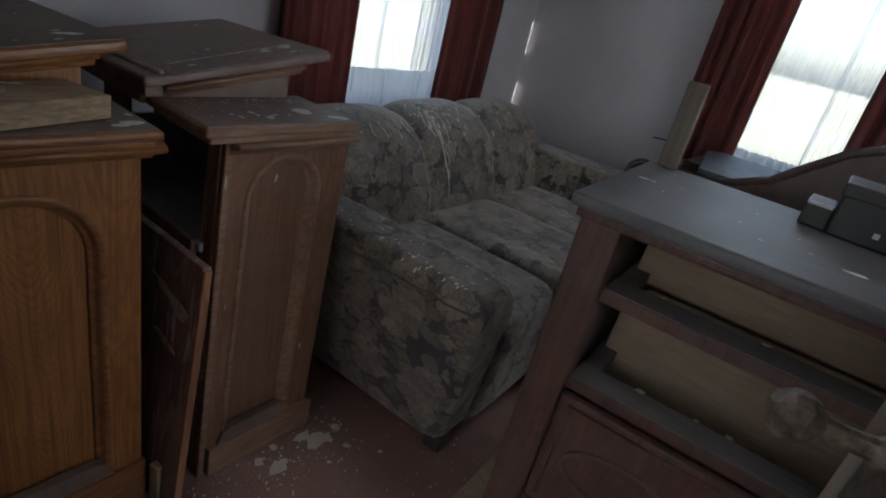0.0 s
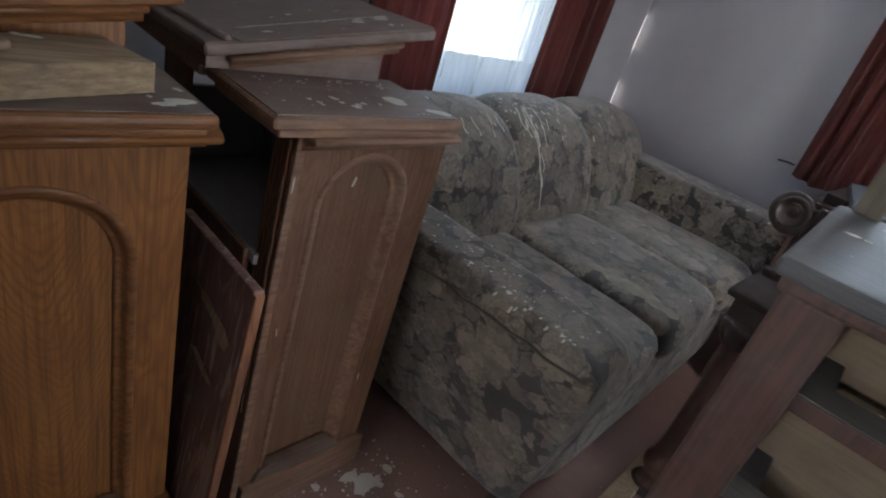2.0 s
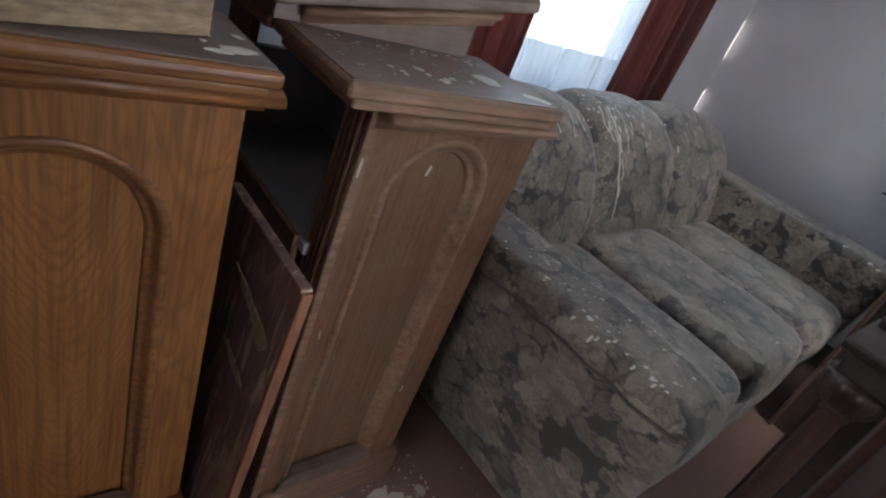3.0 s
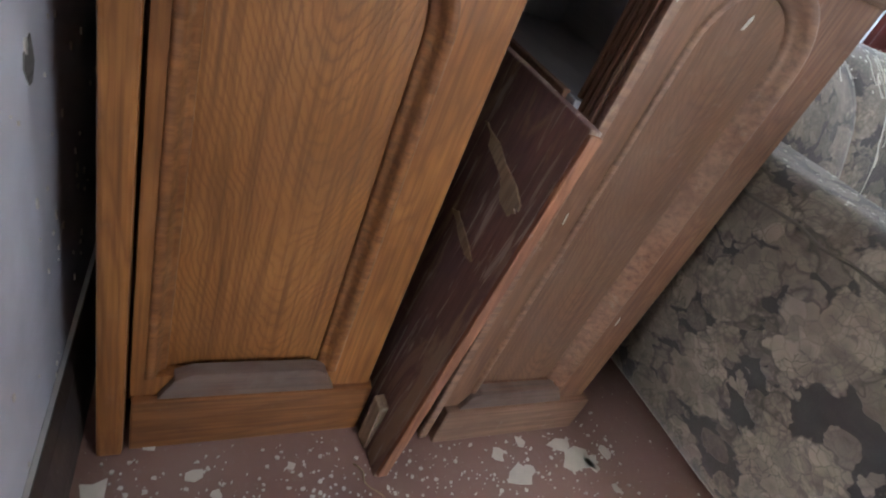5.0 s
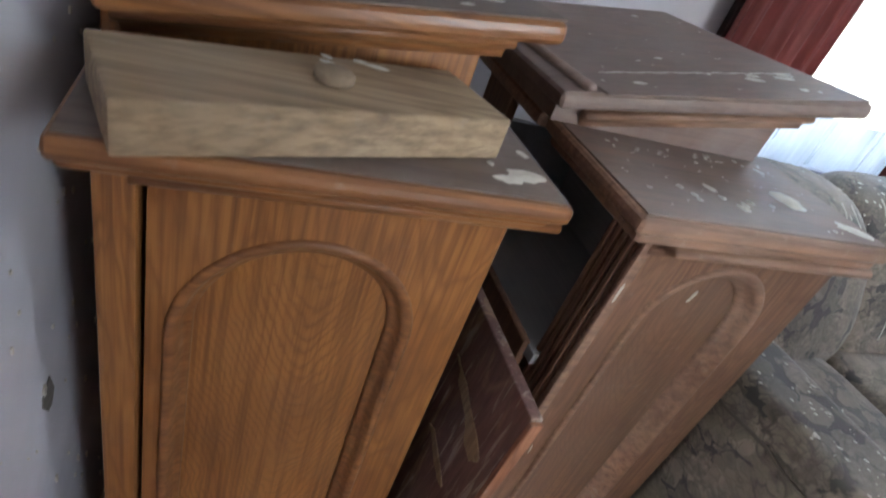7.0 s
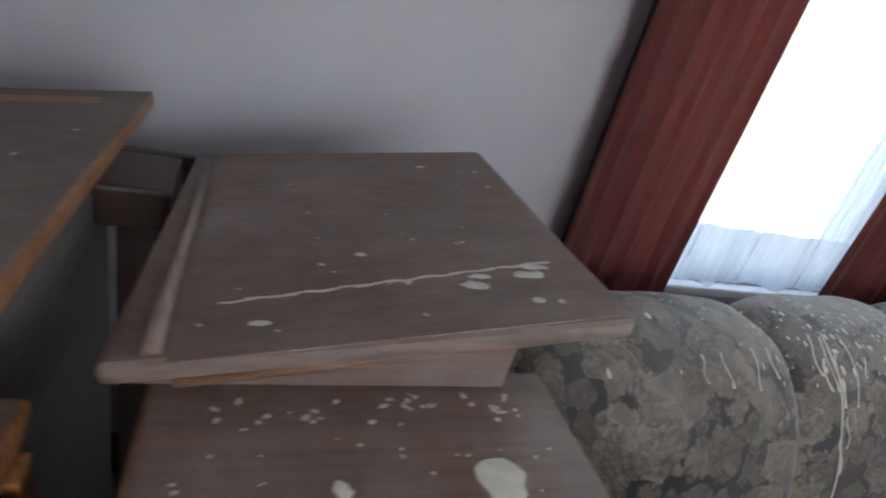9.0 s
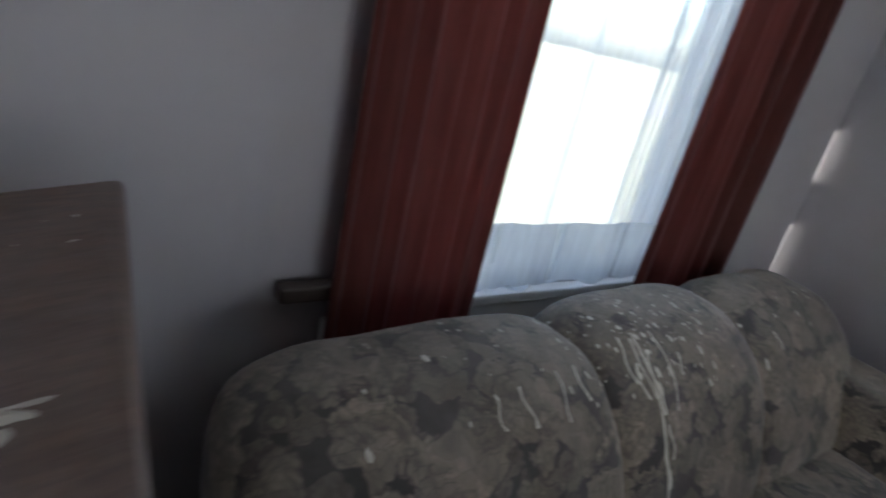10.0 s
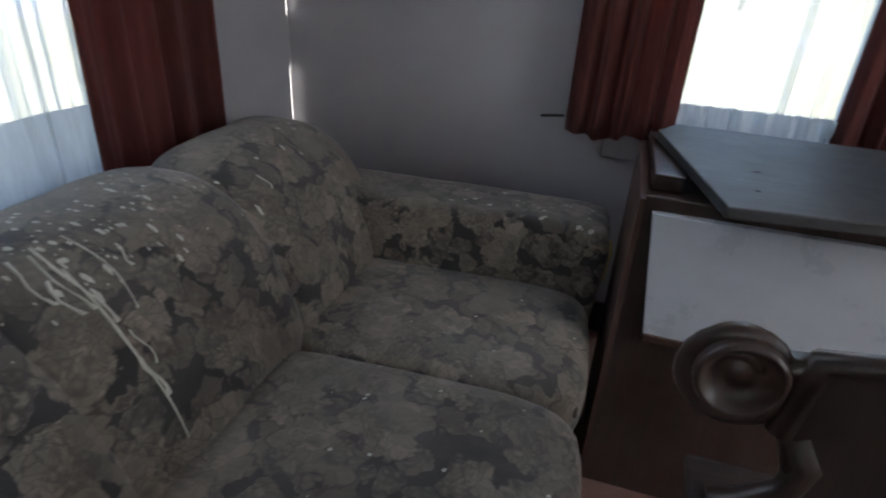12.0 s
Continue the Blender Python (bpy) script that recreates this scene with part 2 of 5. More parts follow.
def brocade():
    """Floral upholstery: scalloped grey-olive blooms and leaves on a dark ground."""
    m, t, p = material("floral_brocade")
    v = coords(t)

    def warp(vec, scale, amount):
        n = add(t, "TexNoise", Scale=scale, Detail=1.5, Roughness=0.5)
        t.links.new(vec, n.inputs["Vector"])
        k = add(t, "VectorMath")
        k.operation = "MULTIPLY_ADD"
        t.links.new(n.outputs["Color"], k.inputs[0])
        k.inputs[1].default_value = (amount, amount, amount)
        t.links.new(vec, k.inputs[2])
        return k.outputs["Vector"]

    def cells(vec, scale, feature):
        n = add(t, "TexVoronoi", Scale=scale)
        n.feature = feature
        t.links.new(vec, n.inputs["Vector"])
        return n

    def channels(socket):
        n = add(t, "SeparateColor")
        t.links.new(socket, n.inputs["Color"])
        return n.outputs

    soft = warp(warp(warp(v, 8.0, 0.05), 26.0, 0.026), 85.0, 0.006)
    off = add(t, "VectorMath")
    off.operation = "ADD"
    t.links.new(soft, off.inputs[0])
    off.inputs[1].default_value = (3.1, 1.7, 2.3)
    petals, petal_edge = cells(soft, 33.0, "F1"), cells(soft, 33.0, "DISTANCE_TO_EDGE")
    fine_edge = cells(off.outputs["Vector"], 58.0, "DISTANCE_TO_EDGE")
    large, medium = cells(soft, 10.0, "F1"), cells(off.outputs["Vector"], 19.0, "F1")
    feather = cells(soft, 88.0, "F1")
    lobes = maths(t, "ADD", maths(t, "MULTIPLY", petals.outputs["Distance"], 0.30), maths(t, "MULTIPLY", feather.outputs["Distance"], 0.10))
    d1 = maths(t, "ADD", large.outputs["Distance"], lobes)
    d2 = maths(t, "ADD", medium.outputs["Distance"], lobes)
    bloom, leaf = step(t, d1, 0.815, 0.80), step(t, d2, 0.775, 0.76)
    shape = maths(t, "MAXIMUM", bloom, leaf)
    big, mid, each = channels(large.outputs["Color"]), channels(medium.outputs["Color"]), channels(petals.outputs["Color"])
    # a bloom lies over the leaves; every petal has its own tone and a dark outline
    tuft = maths(t, "MULTIPLY", step(t, feather.outputs["Distance"], 0.25, 0.75), step(t, mid[0], 0.45, 0.6))
    rim = maths(t, "MULTIPLY", step(t, d1, 0.75, 0.805), step(t, d1, 0.87, 0.825))
    under = mix(t, mid[1], (0.119, 0.098, 0.080), (0.212, 0.176, 0.143))
    over = mix(t, big[1], (0.181, 0.150, 0.121), (0.289, 0.241, 0.195))
    tone = mix(t, bloom, under, over)
    tone = mix(t, maths(t, "MULTIPLY", each[2], 0.5), tone, (0.085, 0.068, 0.050))
    hollow = step(t, petals.outputs["Distance"], 0.62, 0.10)
    tone = mix(t, maths(t, "MULTIPLY", hollow, maths(t, "MULTIPLY", each[0], 0.8)), tone, (0.070, 0.060, 0.048))
    outline = step(t, petal_edge.outputs["Distance"], 0.085, 0.0)
    tone = mix(t, maths(t, "MULTIPLY", outline, 0.30), tone, (0.036, 0.030, 0.026))
    tone = mix(t, maths(t, "MULTIPLY", tuft, 0.6), tone, (0.050, 0.042, 0.035))
    vein = step(t, fine_edge.outputs["Distance"], 0.07, 0.0)
    tone = mix(t, maths(t, "MULTIPLY", vein, maths(t, "MULTIPLY", mid[2], 0.9)), tone, (0.050, 0.041, 0.033))
    tone = mix(t, maths(t, "MULTIPLY", rim, 0.8), tone, (0.040, 0.033, 0.028))
    ground = mix(t, noise_tex(t, v, 40.0), (0.017, 0.015, 0.016), (0.036, 0.030, 0.030))
    c = mix(t, shape, ground, tone)
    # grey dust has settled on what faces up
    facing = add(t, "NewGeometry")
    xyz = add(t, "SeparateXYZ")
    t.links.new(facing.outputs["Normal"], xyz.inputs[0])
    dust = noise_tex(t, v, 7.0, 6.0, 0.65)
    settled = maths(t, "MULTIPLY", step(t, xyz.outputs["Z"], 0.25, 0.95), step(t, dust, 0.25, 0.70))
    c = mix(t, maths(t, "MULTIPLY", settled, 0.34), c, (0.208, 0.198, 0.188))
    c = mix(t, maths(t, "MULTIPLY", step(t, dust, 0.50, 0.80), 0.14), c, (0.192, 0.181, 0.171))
    t.links.new(c, p.inputs["Base Color"])
    p.inputs["Roughness"].default_value = 0.82
    p.inputs["Sheen Weight"].default_value = 0.25
    weave = noise_tex(t, v, 420.0, 2.0, 0.6)
    bump(t, p, maths(t, "ADD", maths(t, "MULTIPLY", shape, 0.9), weave), 0.5, 0.0015)
    return m


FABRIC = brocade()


def plain(name, colour, rough=0.6, metal=0.0, vary=0.35, scale=18.0, bumpy=0.2):
    m, t, p = material(name)
    n = noise_tex(t, coords(t), scale, 6.0, 0.65)
    low = tuple(c * (1 - vary) for c in colour)
    t.links.new(mix(t, step(t, n, 0.3, 0.72), low, colour), p.inputs["Base Color"])
    t.links.new(maths(t, "ADD", maths(t, "MULTIPLY", n, 0.3), rough - 0.15), p.inputs["Roughness"])
    p.inputs["Metallic"].default_value = metal
    bump(t, p, n, bumpy, 0.002)
    return m


SEAM = plain("grey_piping", (0.10, 0.09, 0.075), 0.8)
GOLD = plain("frayed_gold_welt", (0.55, 0.42, 0.18), 0.5)
WORN = plain("worn_pale_padding", (0.38, 0.36, 0.30), 0.9, vary=0.45, scale=30)
GUANO = plain("dried_droppings", (0.62, 0.60, 0.54), 0.85, vary=0.3, scale=60)
FLAKE = plain("paint_flake", (0.62, 0.59, 0.53), 0.7, vary=0.2, scale=30)
BRASS = plain("tarnished_brass", (0.27, 0.225, 0.15), 0.42, 1.0, vary=0.35, scale=14, bumpy=0.05)
PEWTER = plain("pitted_knob_metal", (0.30, 0.25, 0.20), 0.42, 0.7, vary=0.8, scale=70, bumpy=0.8)
BLACK = plain("black_box_board", (0.013, 0.0135, 0.015), 0.45, vary=0.3, scale=12, bumpy=0.05)
LABELS = plain("pale_mark", (0.55, 0.56, 0.58), 0.5, vary=0.1)
PALE = plain("pale_laminate", (0.50, 0.53, 0.60), 0.30, vary=0.14, scale=8, bumpy=0.05)
IRON = plain("dark_iron", (0.03, 0.028, 0.027), 0.5, 0.4)
FIELD = plain("dry_winter_grass", (0.36, 0.36, 0.26), 0.95, vary=0.2, scale=0.6)
ROAD = plain("pale_gravel_road", (0.42, 0.41, 0.40), 0.95, vary=0.2, scale=2.0)
BARK = plain("grey_bark", (0.16, 0.15, 0.14), 0.9)
PAPER = plain("dusty_paper", (0.42, 0.41, 0.40), 0.8, vary=0.25)


def cloth(name, colour, through_colour, amount, scale=60.0):
    """Curtain cloth: part of the light passes through."""
    m, t, p = material(name)
    n = noise_tex(t, coords(t, (1, 1, 0.12)), scale, 5.0, 0.6)
    dirt = noise_tex(t, coords(t), 4.0, 5.0, 0.6)
    low = tuple(c * 0.6 for c in colour)
    c = mix(t, step(t, n, 0.3, 0.7), low, colour)
    c = mix(t, maths(t, "MULTIPLY", step(t, dirt, 0.45, 0.8), 0.3), c, (0.16, 0.10, 0.09))
    t.links.new(c, p.inputs["Base Color"])
    p.inputs["Roughness"].default_value = 0.85
    p.inputs["Sheen Weight"].default_value = 0.15
    bump(t, p, n, 0.3, 0.002)
    tr = add(t, "BsdfTranslucent", Color=(*through_colour, 1))
    ms = add(t, "MixShader", Fac=amount)
    t.links.new(p.outputs["BSDF"], ms.inputs[1])
    t.links.new(tr.outputs["BSDF"], ms.inputs[2])
    t.links.new(ms.outputs["Shader"], t.nodes["Material Output"].inputs["Surface"])
    return m


RED = cloth("red_velvet_curtain", (0.195, 0.056, 0.050), (0.36, 0.07, 0.06), 0.14)


def net():
    m = bpy.data.materials.new("white_net")
    m.use_nodes = True
    t = m.node_tree
    t.nodes.remove(t.nodes["Principled BSDF"])
    d, tr, tp = add(t, "BsdfDiffuse", Color=(0.80, 0.84, 0.88, 1)), add(t, "BsdfTranslucent", Color=(0.82, 0.87, 0.92, 1)), add(t, "BsdfTransparent")
    a, b = add(t, "MixShader", Fac=0.75), add(t, "MixShader")
    t.links.new(d.outputs[0], a.inputs[1])
    t.links.new(tr.outputs[0], a.inputs[2])
    n = noise_tex(t, coords(t, (1, 1, 0.05)), 40.0, 4.0, 0.6)
    t.links.new(step(t, n, -0.7, 1.6), b.inputs["Fac"])
    t.links.new(tp.outputs[0], b.inputs[1])
    t.links.new(a.outputs[0], b.inputs[2])
    t.links.new(b.outputs[0], t.nodes["Material Output"].inputs["Surface"])
    return m


NET = net()
HEM = cloth("folded_white_net", (0.80, 0.83, 0.86), (0.80, 0.84, 0.88), 0.45)


def glass():
    m, t, p = material("window_glass")
    p.inputs["Transmission Weight"].default_value = 1.0
    p.inputs["Roughness"].default_value = 0.02
    p.inputs["IOR"].default_value = 1.45
    p.inputs["Base Color"].default_value = (0.95, 0.97, 0.97, 1)
    return m


GLASS = glass()

# ---------------------------------------------------------------- shape helpers
from mathutils.bvhtree import BVHTree

def thing(name, place, label, category, group="", kind=""):
    ob = new(name)
    ob.empty_display_size = 0.1
    ob.location = place
    return tagged(ob, label, category, group, kind)


def root_place(ob):
    while ob.parent:
        ob = ob.parent
    return Vector(ob.location)


def part(name, bm, mat, parent, label="", smooth=False):
    """One mesh object from a bmesh in world metres, under a thing or a part."""
    bmesh.ops.recalc_face_normals(bm, faces=bm.faces)
    if parent is not None:
        bmesh.ops.translate(bm, verts=bm.verts, vec=-root_place(parent))
    me = bpy.data.meshes.new(name)
    bm.to_mesh(me)
    bm.free()
    me.materials.append(mat)
    if smooth:
        for f in me.polygons:
            f.use_smooth = True
    ob = new(name, me)
    ob.parent = parent
    return tagged(ob, label)


def single(name, bm, mat, label, category, group="", kind="", smooth=False):
    return tagged(part(name, bm, mat, None, "", smooth), label, category, group, kind)


def box(x0, x1, y0, y1, z0, z1, bevel=0.003, segments=2, bm=None):
    own = bmesh.new()
    bmesh.ops.create_cube(own, size=1)
    for v in own.verts:
        v.co = Vector(((x0 + x1) / 2 + v.co.x * (x1 - x0), (y0 + y1) / 2 + v.co.y * (y1 - y0), (z0 + z1) / 2 + v.co.z * (z1 - z0)))
    if bevel:
        bmesh.ops.bevel(own, geom=own.edges[:], offset=bevel, segments=segments, affect="EDGES", profile=0.6)
    return merge(bm, own)


def merge(bm, own):
    if bm is None:
        return own
    me = bpy.data.meshes.new("tmp")
    own.to_mesh(me)
    own.free()
    bm.from_mesh(me)
    bpy.data.meshes.remove(me)
    return bm


def prism(points, axis, a, b, bevel=0.0, bm=None):
    """A polygon drawn in the two other axes, in their order, drawn out along the axis from a to b."""
    own = bmesh.new()

    def at(p, w):
        return {"x": (w, p[0], p[1]), "y": (p[0], w, p[1]), "z": (p[0], p[1], w)}[axis]

    lo = [own.verts.new(at(p, a)) for p in points]
    hi = [own.verts.new(at(p, b)) for p in points]
    own.faces.new(lo)
    own.faces.new(hi[::-1])
    for i in range(len(points)):
        j = (i + 1) % len(points)
        own.faces.new((lo[i], lo[j], hi[j], hi[i]))
    bmesh.ops.recalc_face_normals(own, faces=own.faces)
    if bevel:
        bmesh.ops.bevel(own, geom=own.edges[:], offset=bevel, segments=2, affect="EDGES", profile=0.6)
    return merge(bm, own)


def lathe(profile, centre, axis="z", steps=32, bm=None):
    """A turned piece: (radius, height) pairs about an axis through the centre."""
    own = bmesh.new()
    c = Vector(centre)
    rows = []
    for r, h in profile:
        row = []
        for i in range(steps):
            a = 2 * math.pi * i / steps
            u, w = r * math.cos(a), r * math.sin(a)
            row.append(own.verts.new(c + Vector({"z": (u, w, h), "y": (u, h, w), "x": (h, u, w)}[axis])))
        rows.append(row)
    for p, q in zip(rows, rows[1:]):
        for i in range(steps):
            j = (i + 1) % steps
            own.faces.new((p[i], p[j], q[j], q[i]))
    own.faces.new(rows[0])
    own.faces.new(rows[-1][::-1])
    bmesh.ops.recalc_face_normals(own, faces=own.faces)
    return merge(bm, own)


def tube(points, radius, sides=8, bm=None, flat=1.0):
    """A round rod along points; radius is a number or one for each point."""
    own = bmesh.new()
    pts = [Vector(p) for p in points]
    rad = radius if isinstance(radius, (list, tuple)) else [radius] * len(pts)
    rows = []
    side = None
    for i, p in enumerate(pts):
        d = (pts[min(i + 1, len(pts) - 1)] - pts[max(i - 1, 0)]).normalized()
        if side is None:
            side = d.orthogonal().normalized()
        side = (side - d * side.dot(d)).normalized()
        up = d.cross(side)
        rows.append([own.verts.new(p + rad[i] * (math.cos(2 * math.pi * k / sides) * side + flat * math.sin(2 * math.pi * k / sides) * up)) for k in range(sides)])
    for p, q in zip(rows, rows[1:]):
        for k in range(sides):
            j = (k + 1) % sides
            own.faces.new((p[k], p[j], q[j], q[k]))
    own.faces.new(rows[0])
    own.faces.new(rows[-1][::-1])
    bmesh.ops.recalc_face_normals(own, faces=own.faces)
    return merge(bm, own)


def pillow(x0, x1, y0, y1, z0, z1, power=5.0, puff=0.0, cuts=12, lumps=0.006, bm=None):
    """A soft block with rounded edges, bulging faces and slight lumps."""
    own = bmesh.new()
    bmesh.ops.create_cube(own, size=2)
    bmesh.ops.subdivide_edges(own, edges=own.edges[:], cuts=cuts, use_grid_fill=True)
    c = Vector(((x0 + x1) / 2, (y0 + y1) / 2, (z0 + z1) / 2))
    h = Vector(((x1 - x0) / 2, (y1 - y0) / 2, (z1 - z0) / 2))
    for v in own.verts:
        q = v.co.copy()
        top = max(abs(q.x), abs(q.y), abs(q.z))
        norm = (abs(q.x) ** power + abs(q.y) ** power + abs(q.z) ** power) ** (1 / power)
        q = q * (top / norm)
        swell = 1 + puff * (1 - q.x ** 2) * (1 - q.y ** 2) + puff * (1 - q.y ** 2) * (1 - q.z ** 2)
        p = Vector((q.x * h.x, q.y * h.y, q.z * h.z)) * swell + c
        p += lumps * noise.noise_vector(p * 9.0)
        v.co = p
    return merge(bm, own)


def turn_about(bm, place, degrees, axis="Z"):
    bmesh.ops.rotate(bm, verts=bm.verts, cent=place, matrix=Matrix.Rotation(radians(degrees), 3, axis))
    return bm


def wall_with_holes(name, axis, face, back, lo, hi, z0, z1, holes, mat, label):
    """A wall with rectangular openings (lo, hi, z0, z1) right through it."""
    bm = bmesh.new()
    cuts = sorted({lo, hi, *[h[0] for h in holes], *[h[1] for h in holes]})
    for a, b in zip(cuts, cuts[1:]):
        inside = [h for h in holes if h[0] <= a and h[1] >= b]
        edges = [z0, *[e for h in sorted(inside, key=lambda h: h[2]) for e in h[2:]], z1]
        spans = list(zip(edges[::2], edges[1::2]))
        for s, e in spans:
            if e - s < 0.01:
                continue
            u, w = sorted((face, back))
            box(*((u, w, a, b) if axis == "x" else (a, b, u, w)), s, e, 0, bm=bm)
    bmesh.ops.remove_doubles(bm, verts=bm.verts, dist=0.0005)
    return single(name, bm, mat, label, "wall", kind="structure")


# ---------------------------------------------------------------- the room
W, N, S, E_WALL, TOP = -1.62, 3.50, 0.422, 1.90, 2.45
WIN_W = (1.75, 2.80, 0.69, 2.12)
WIN_N = (-0.40, 0.22, 0.795, 2.12)
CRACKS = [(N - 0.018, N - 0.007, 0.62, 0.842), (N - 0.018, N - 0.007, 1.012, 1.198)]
WIN_E = (0.90, 2.30, 0.85, 2.05)
WIN_H = (-0.55, 0.85, 0.85, 2.05)

bm = box(W - 0.2, E_WALL + 0.2, -1.7, N + 0.2, -0.12, 0.0, 0)
single("floor", bm, FLOOR, "worn red-brown painted floor littered with grit", "floor", kind="structure")
bm = box(W - 0.2, E_WALL + 0.2, -1.7, N + 0.2, TOP, TOP + 0.1, 0)
single("ceiling", bm, CEIL, "pale stained plaster ceiling", "ceiling", kind="structure")
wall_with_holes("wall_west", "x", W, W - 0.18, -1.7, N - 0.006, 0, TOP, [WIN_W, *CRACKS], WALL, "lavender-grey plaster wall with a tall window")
wall_with_holes("wall_north", "y", N, N + 0.18, W - 0.18, E_WALL + 0.18, 0, TOP, [WIN_N], WALL, "lavender-grey plaster wall behind the sofa end")
SKEW = Matrix.Translation((-0.816, 0.385, 0)) @ Matrix.Rotation(radians(-3.83), 4, "Z") @ Matrix.Translation((0.816, -S, 0))


def skewed(ob):
    """Carries a piece of the south wall along with the wall, which runs a little askew."""
    ob.data.transform(SKEW)
    return ob


skewed(wall_with_holes("wall_south", "y", S, S - 0.12, W - 0.06, E_WALL + 0.06, 0, TOP, [(-0.42, 0.42, 0.0, 2.06)], WALL_DAMP, "damp blotched grey plaster wall beside a doorway"))
wall_with_holes("wall_east", "x", E_WALL, E_WALL + 0.18, -1.7, N, 0, TOP, [WIN_E], WALL, "plain grey plaster wall with the added unseen window")
wall_with_holes("wall_hall", "y", -1.58, -1.7, W, E_WALL, 0, TOP, [WIN_H], WALL, "plain grey plaster wall of the hall")

# glowing strips sunk 6 mm into the two corner cracks stand in for daylight
crack = plain("glowing_crack_strip", (0.9, 0.88, 0.82), 0.9, vary=0.02)
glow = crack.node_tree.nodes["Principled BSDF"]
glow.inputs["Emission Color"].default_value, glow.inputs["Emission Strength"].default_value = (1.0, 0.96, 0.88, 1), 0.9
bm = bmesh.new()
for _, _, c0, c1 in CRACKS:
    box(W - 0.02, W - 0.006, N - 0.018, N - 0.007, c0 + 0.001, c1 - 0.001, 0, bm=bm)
single("crack_backdrop", bm, crack, "glowing strips standing in for daylight in the corner cracks", "daylight", kind="structure")

for nm, x0, x1, y0, y1 in (("baseboard_south", W + 0.045, -0.447, S, S + 0.027), ("baseboard_west", W, W + 0.022, S + 0.05, N - 0.024), ("baseboard_north", W + 0.024, E_WALL - 0.03, N - 0.022, N)):
    bm = box(x0, x1, y0, y1, 0.0, 0.12, 0.006)
    if nm == "baseboard_south":
        bm = prism([(S, 0.0), (S + 0.030, 0.0), (S + 0.028, 0.03), (S + 0.016, 0.10), (S + 0.008, 0.12), (S, 0.12)], "x", x0, x1)
    piece = single(nm, bm, TRIM, "dark chipped wooden baseboard", "baseboard", kind="structure")
    if nm == "baseboard_south":
        skewed(piece)
bm = box(-0.418, -0.400, S - 0.12, S - 0.004, 0.0, 2.06, 0.003)
skewed(single("door_frame", bm, TRIM, "dark wooden door jamb", "door frame", kind="structure"))

bm = bmesh.new()
r = random.Random(21)
for k in range(170):
    x, z = r.uniform(-1.3, -0.46), r.uniform(0.06, 1.1)
    q, ln = r.choice((0.0012, 0.002, 0.003)), r.uniform(1, 2.6)
    prism([(x - q, z - q * ln), (x + q * 0.8, z - q * ln * 0.7), (x + q, z + q * ln), (x - q * 0.6, z + q * ln * 0.8)], "y", S - 0.002, S + 0.0016, bm=bm)
skewed(single("wall_specks", bm, FLAKE, "white splashes and runs on the damp wall", "stain", kind="stuff"))
bm = prism([(-0.80 + 0.016 * math.cos(k * 0.7) * (1 + 0.2 * math.sin(3 * k)), 0.57 + 0.020 * math.sin(k * 0.7) * (1 + 0.25 * math.cos(2 * k))) for k in range(9)], "y", S - 0.002, S + 0.001)
skewed(single("wall_stain", bm, GREY_WOOD, "small dark grey stain on the damp wall", "stain", kind="stuff"))
bm = box(W + 0.05, -0.46, S + 0.0005, S + 0.0065, 0.1195, 0.1215, 0)
skewed(single("baseboard_dust", bm, PAPER, "pale dust lying on the baseboard", "dust", kind="stuff"))


def window(name, axis, plane, out, span, label, thick_stool, meet=0.52, apron=None, horns=0.0):
    """A sash window in a wall: casing, stool, two sashes with panes."""
    lo, hi, z0, z1 = span
    w = thing(name, (plane, (lo + hi) / 2, z0) if axis == "x" else ((lo + hi) / 2, plane, z0), label, "window", kind="structure")

    def bar(nm, u0, u1, d0, d1, a, b, mat=SASH, tag="", bevel=0.004):
        d0, d1 = sorted((plane + out * d0, plane + out * d1))
        args = (d0, d1, u0, u1, a, b) if axis == "x" else (u0, u1, d0, d1, a, b)
        return part(nm, box(*args, bevel), mat, w, tag)

    wide = 0.055 if horns else 0.10
    for u0, u1 in ((lo - wide, lo), (hi, hi + wide)):
        bar("casing", u0, u1, -0.022, 0.0, z0 - 0.02, z1 + 0.1, TRIM, "dark wooden casing")
    bar("casing", lo, hi, -0.022, 0.0, z1, z1 + 0.1, TRIM, "dark wooden casing")
    bar("window_sill", lo - 0.03, hi + 0.03, -thick_stool, 0.12, z0 - 0.045, z0 - 0.012, apron or TRIM, "wooden stool board", 0.008)
    for u0, u1 in ((lo - 0.19, lo - 0.002), (hi + 0.002, hi + 0.14)):
        if horns:
            bar("bracket_block", u0, u1, -0.06, -0.0225, horns, horns + 0.033, TRIM, "dark wooden end block", 0.006)
    bar("apron", lo - 0.08, hi + 0.08, -0.018, 0.0, z0 - 0.13, z0 - 0.047, apron or TRIM)
    mid = z0 + meet * (z1 - z0)
    for nm, a, b, d in (("lower_sash", z0, mid + 0.02, 0.06), ("upper_sash", mid - 0.02, z1, 0.10)):
        bar(nm, lo, lo + 0.045, d, d + 0.035, a, b)
        bar(nm, hi - 0.045, hi, d, d + 0.035, a, b)
        bar(nm, lo + 0.045, hi - 0.045, d + 0.002, d + 0.034, a, a + 0.05)
        bar(nm, lo + 0.045, hi - 0.045, d + 0.002, d + 0.034, b - 0.045, b)
        pane = bar("pane", lo + 0.043, hi - 0.043, d + 0.015, d + 0.019, a + 0.048, b - 0.043, GLASS, "", 0)
        pane.visible_shadow = False
    return w


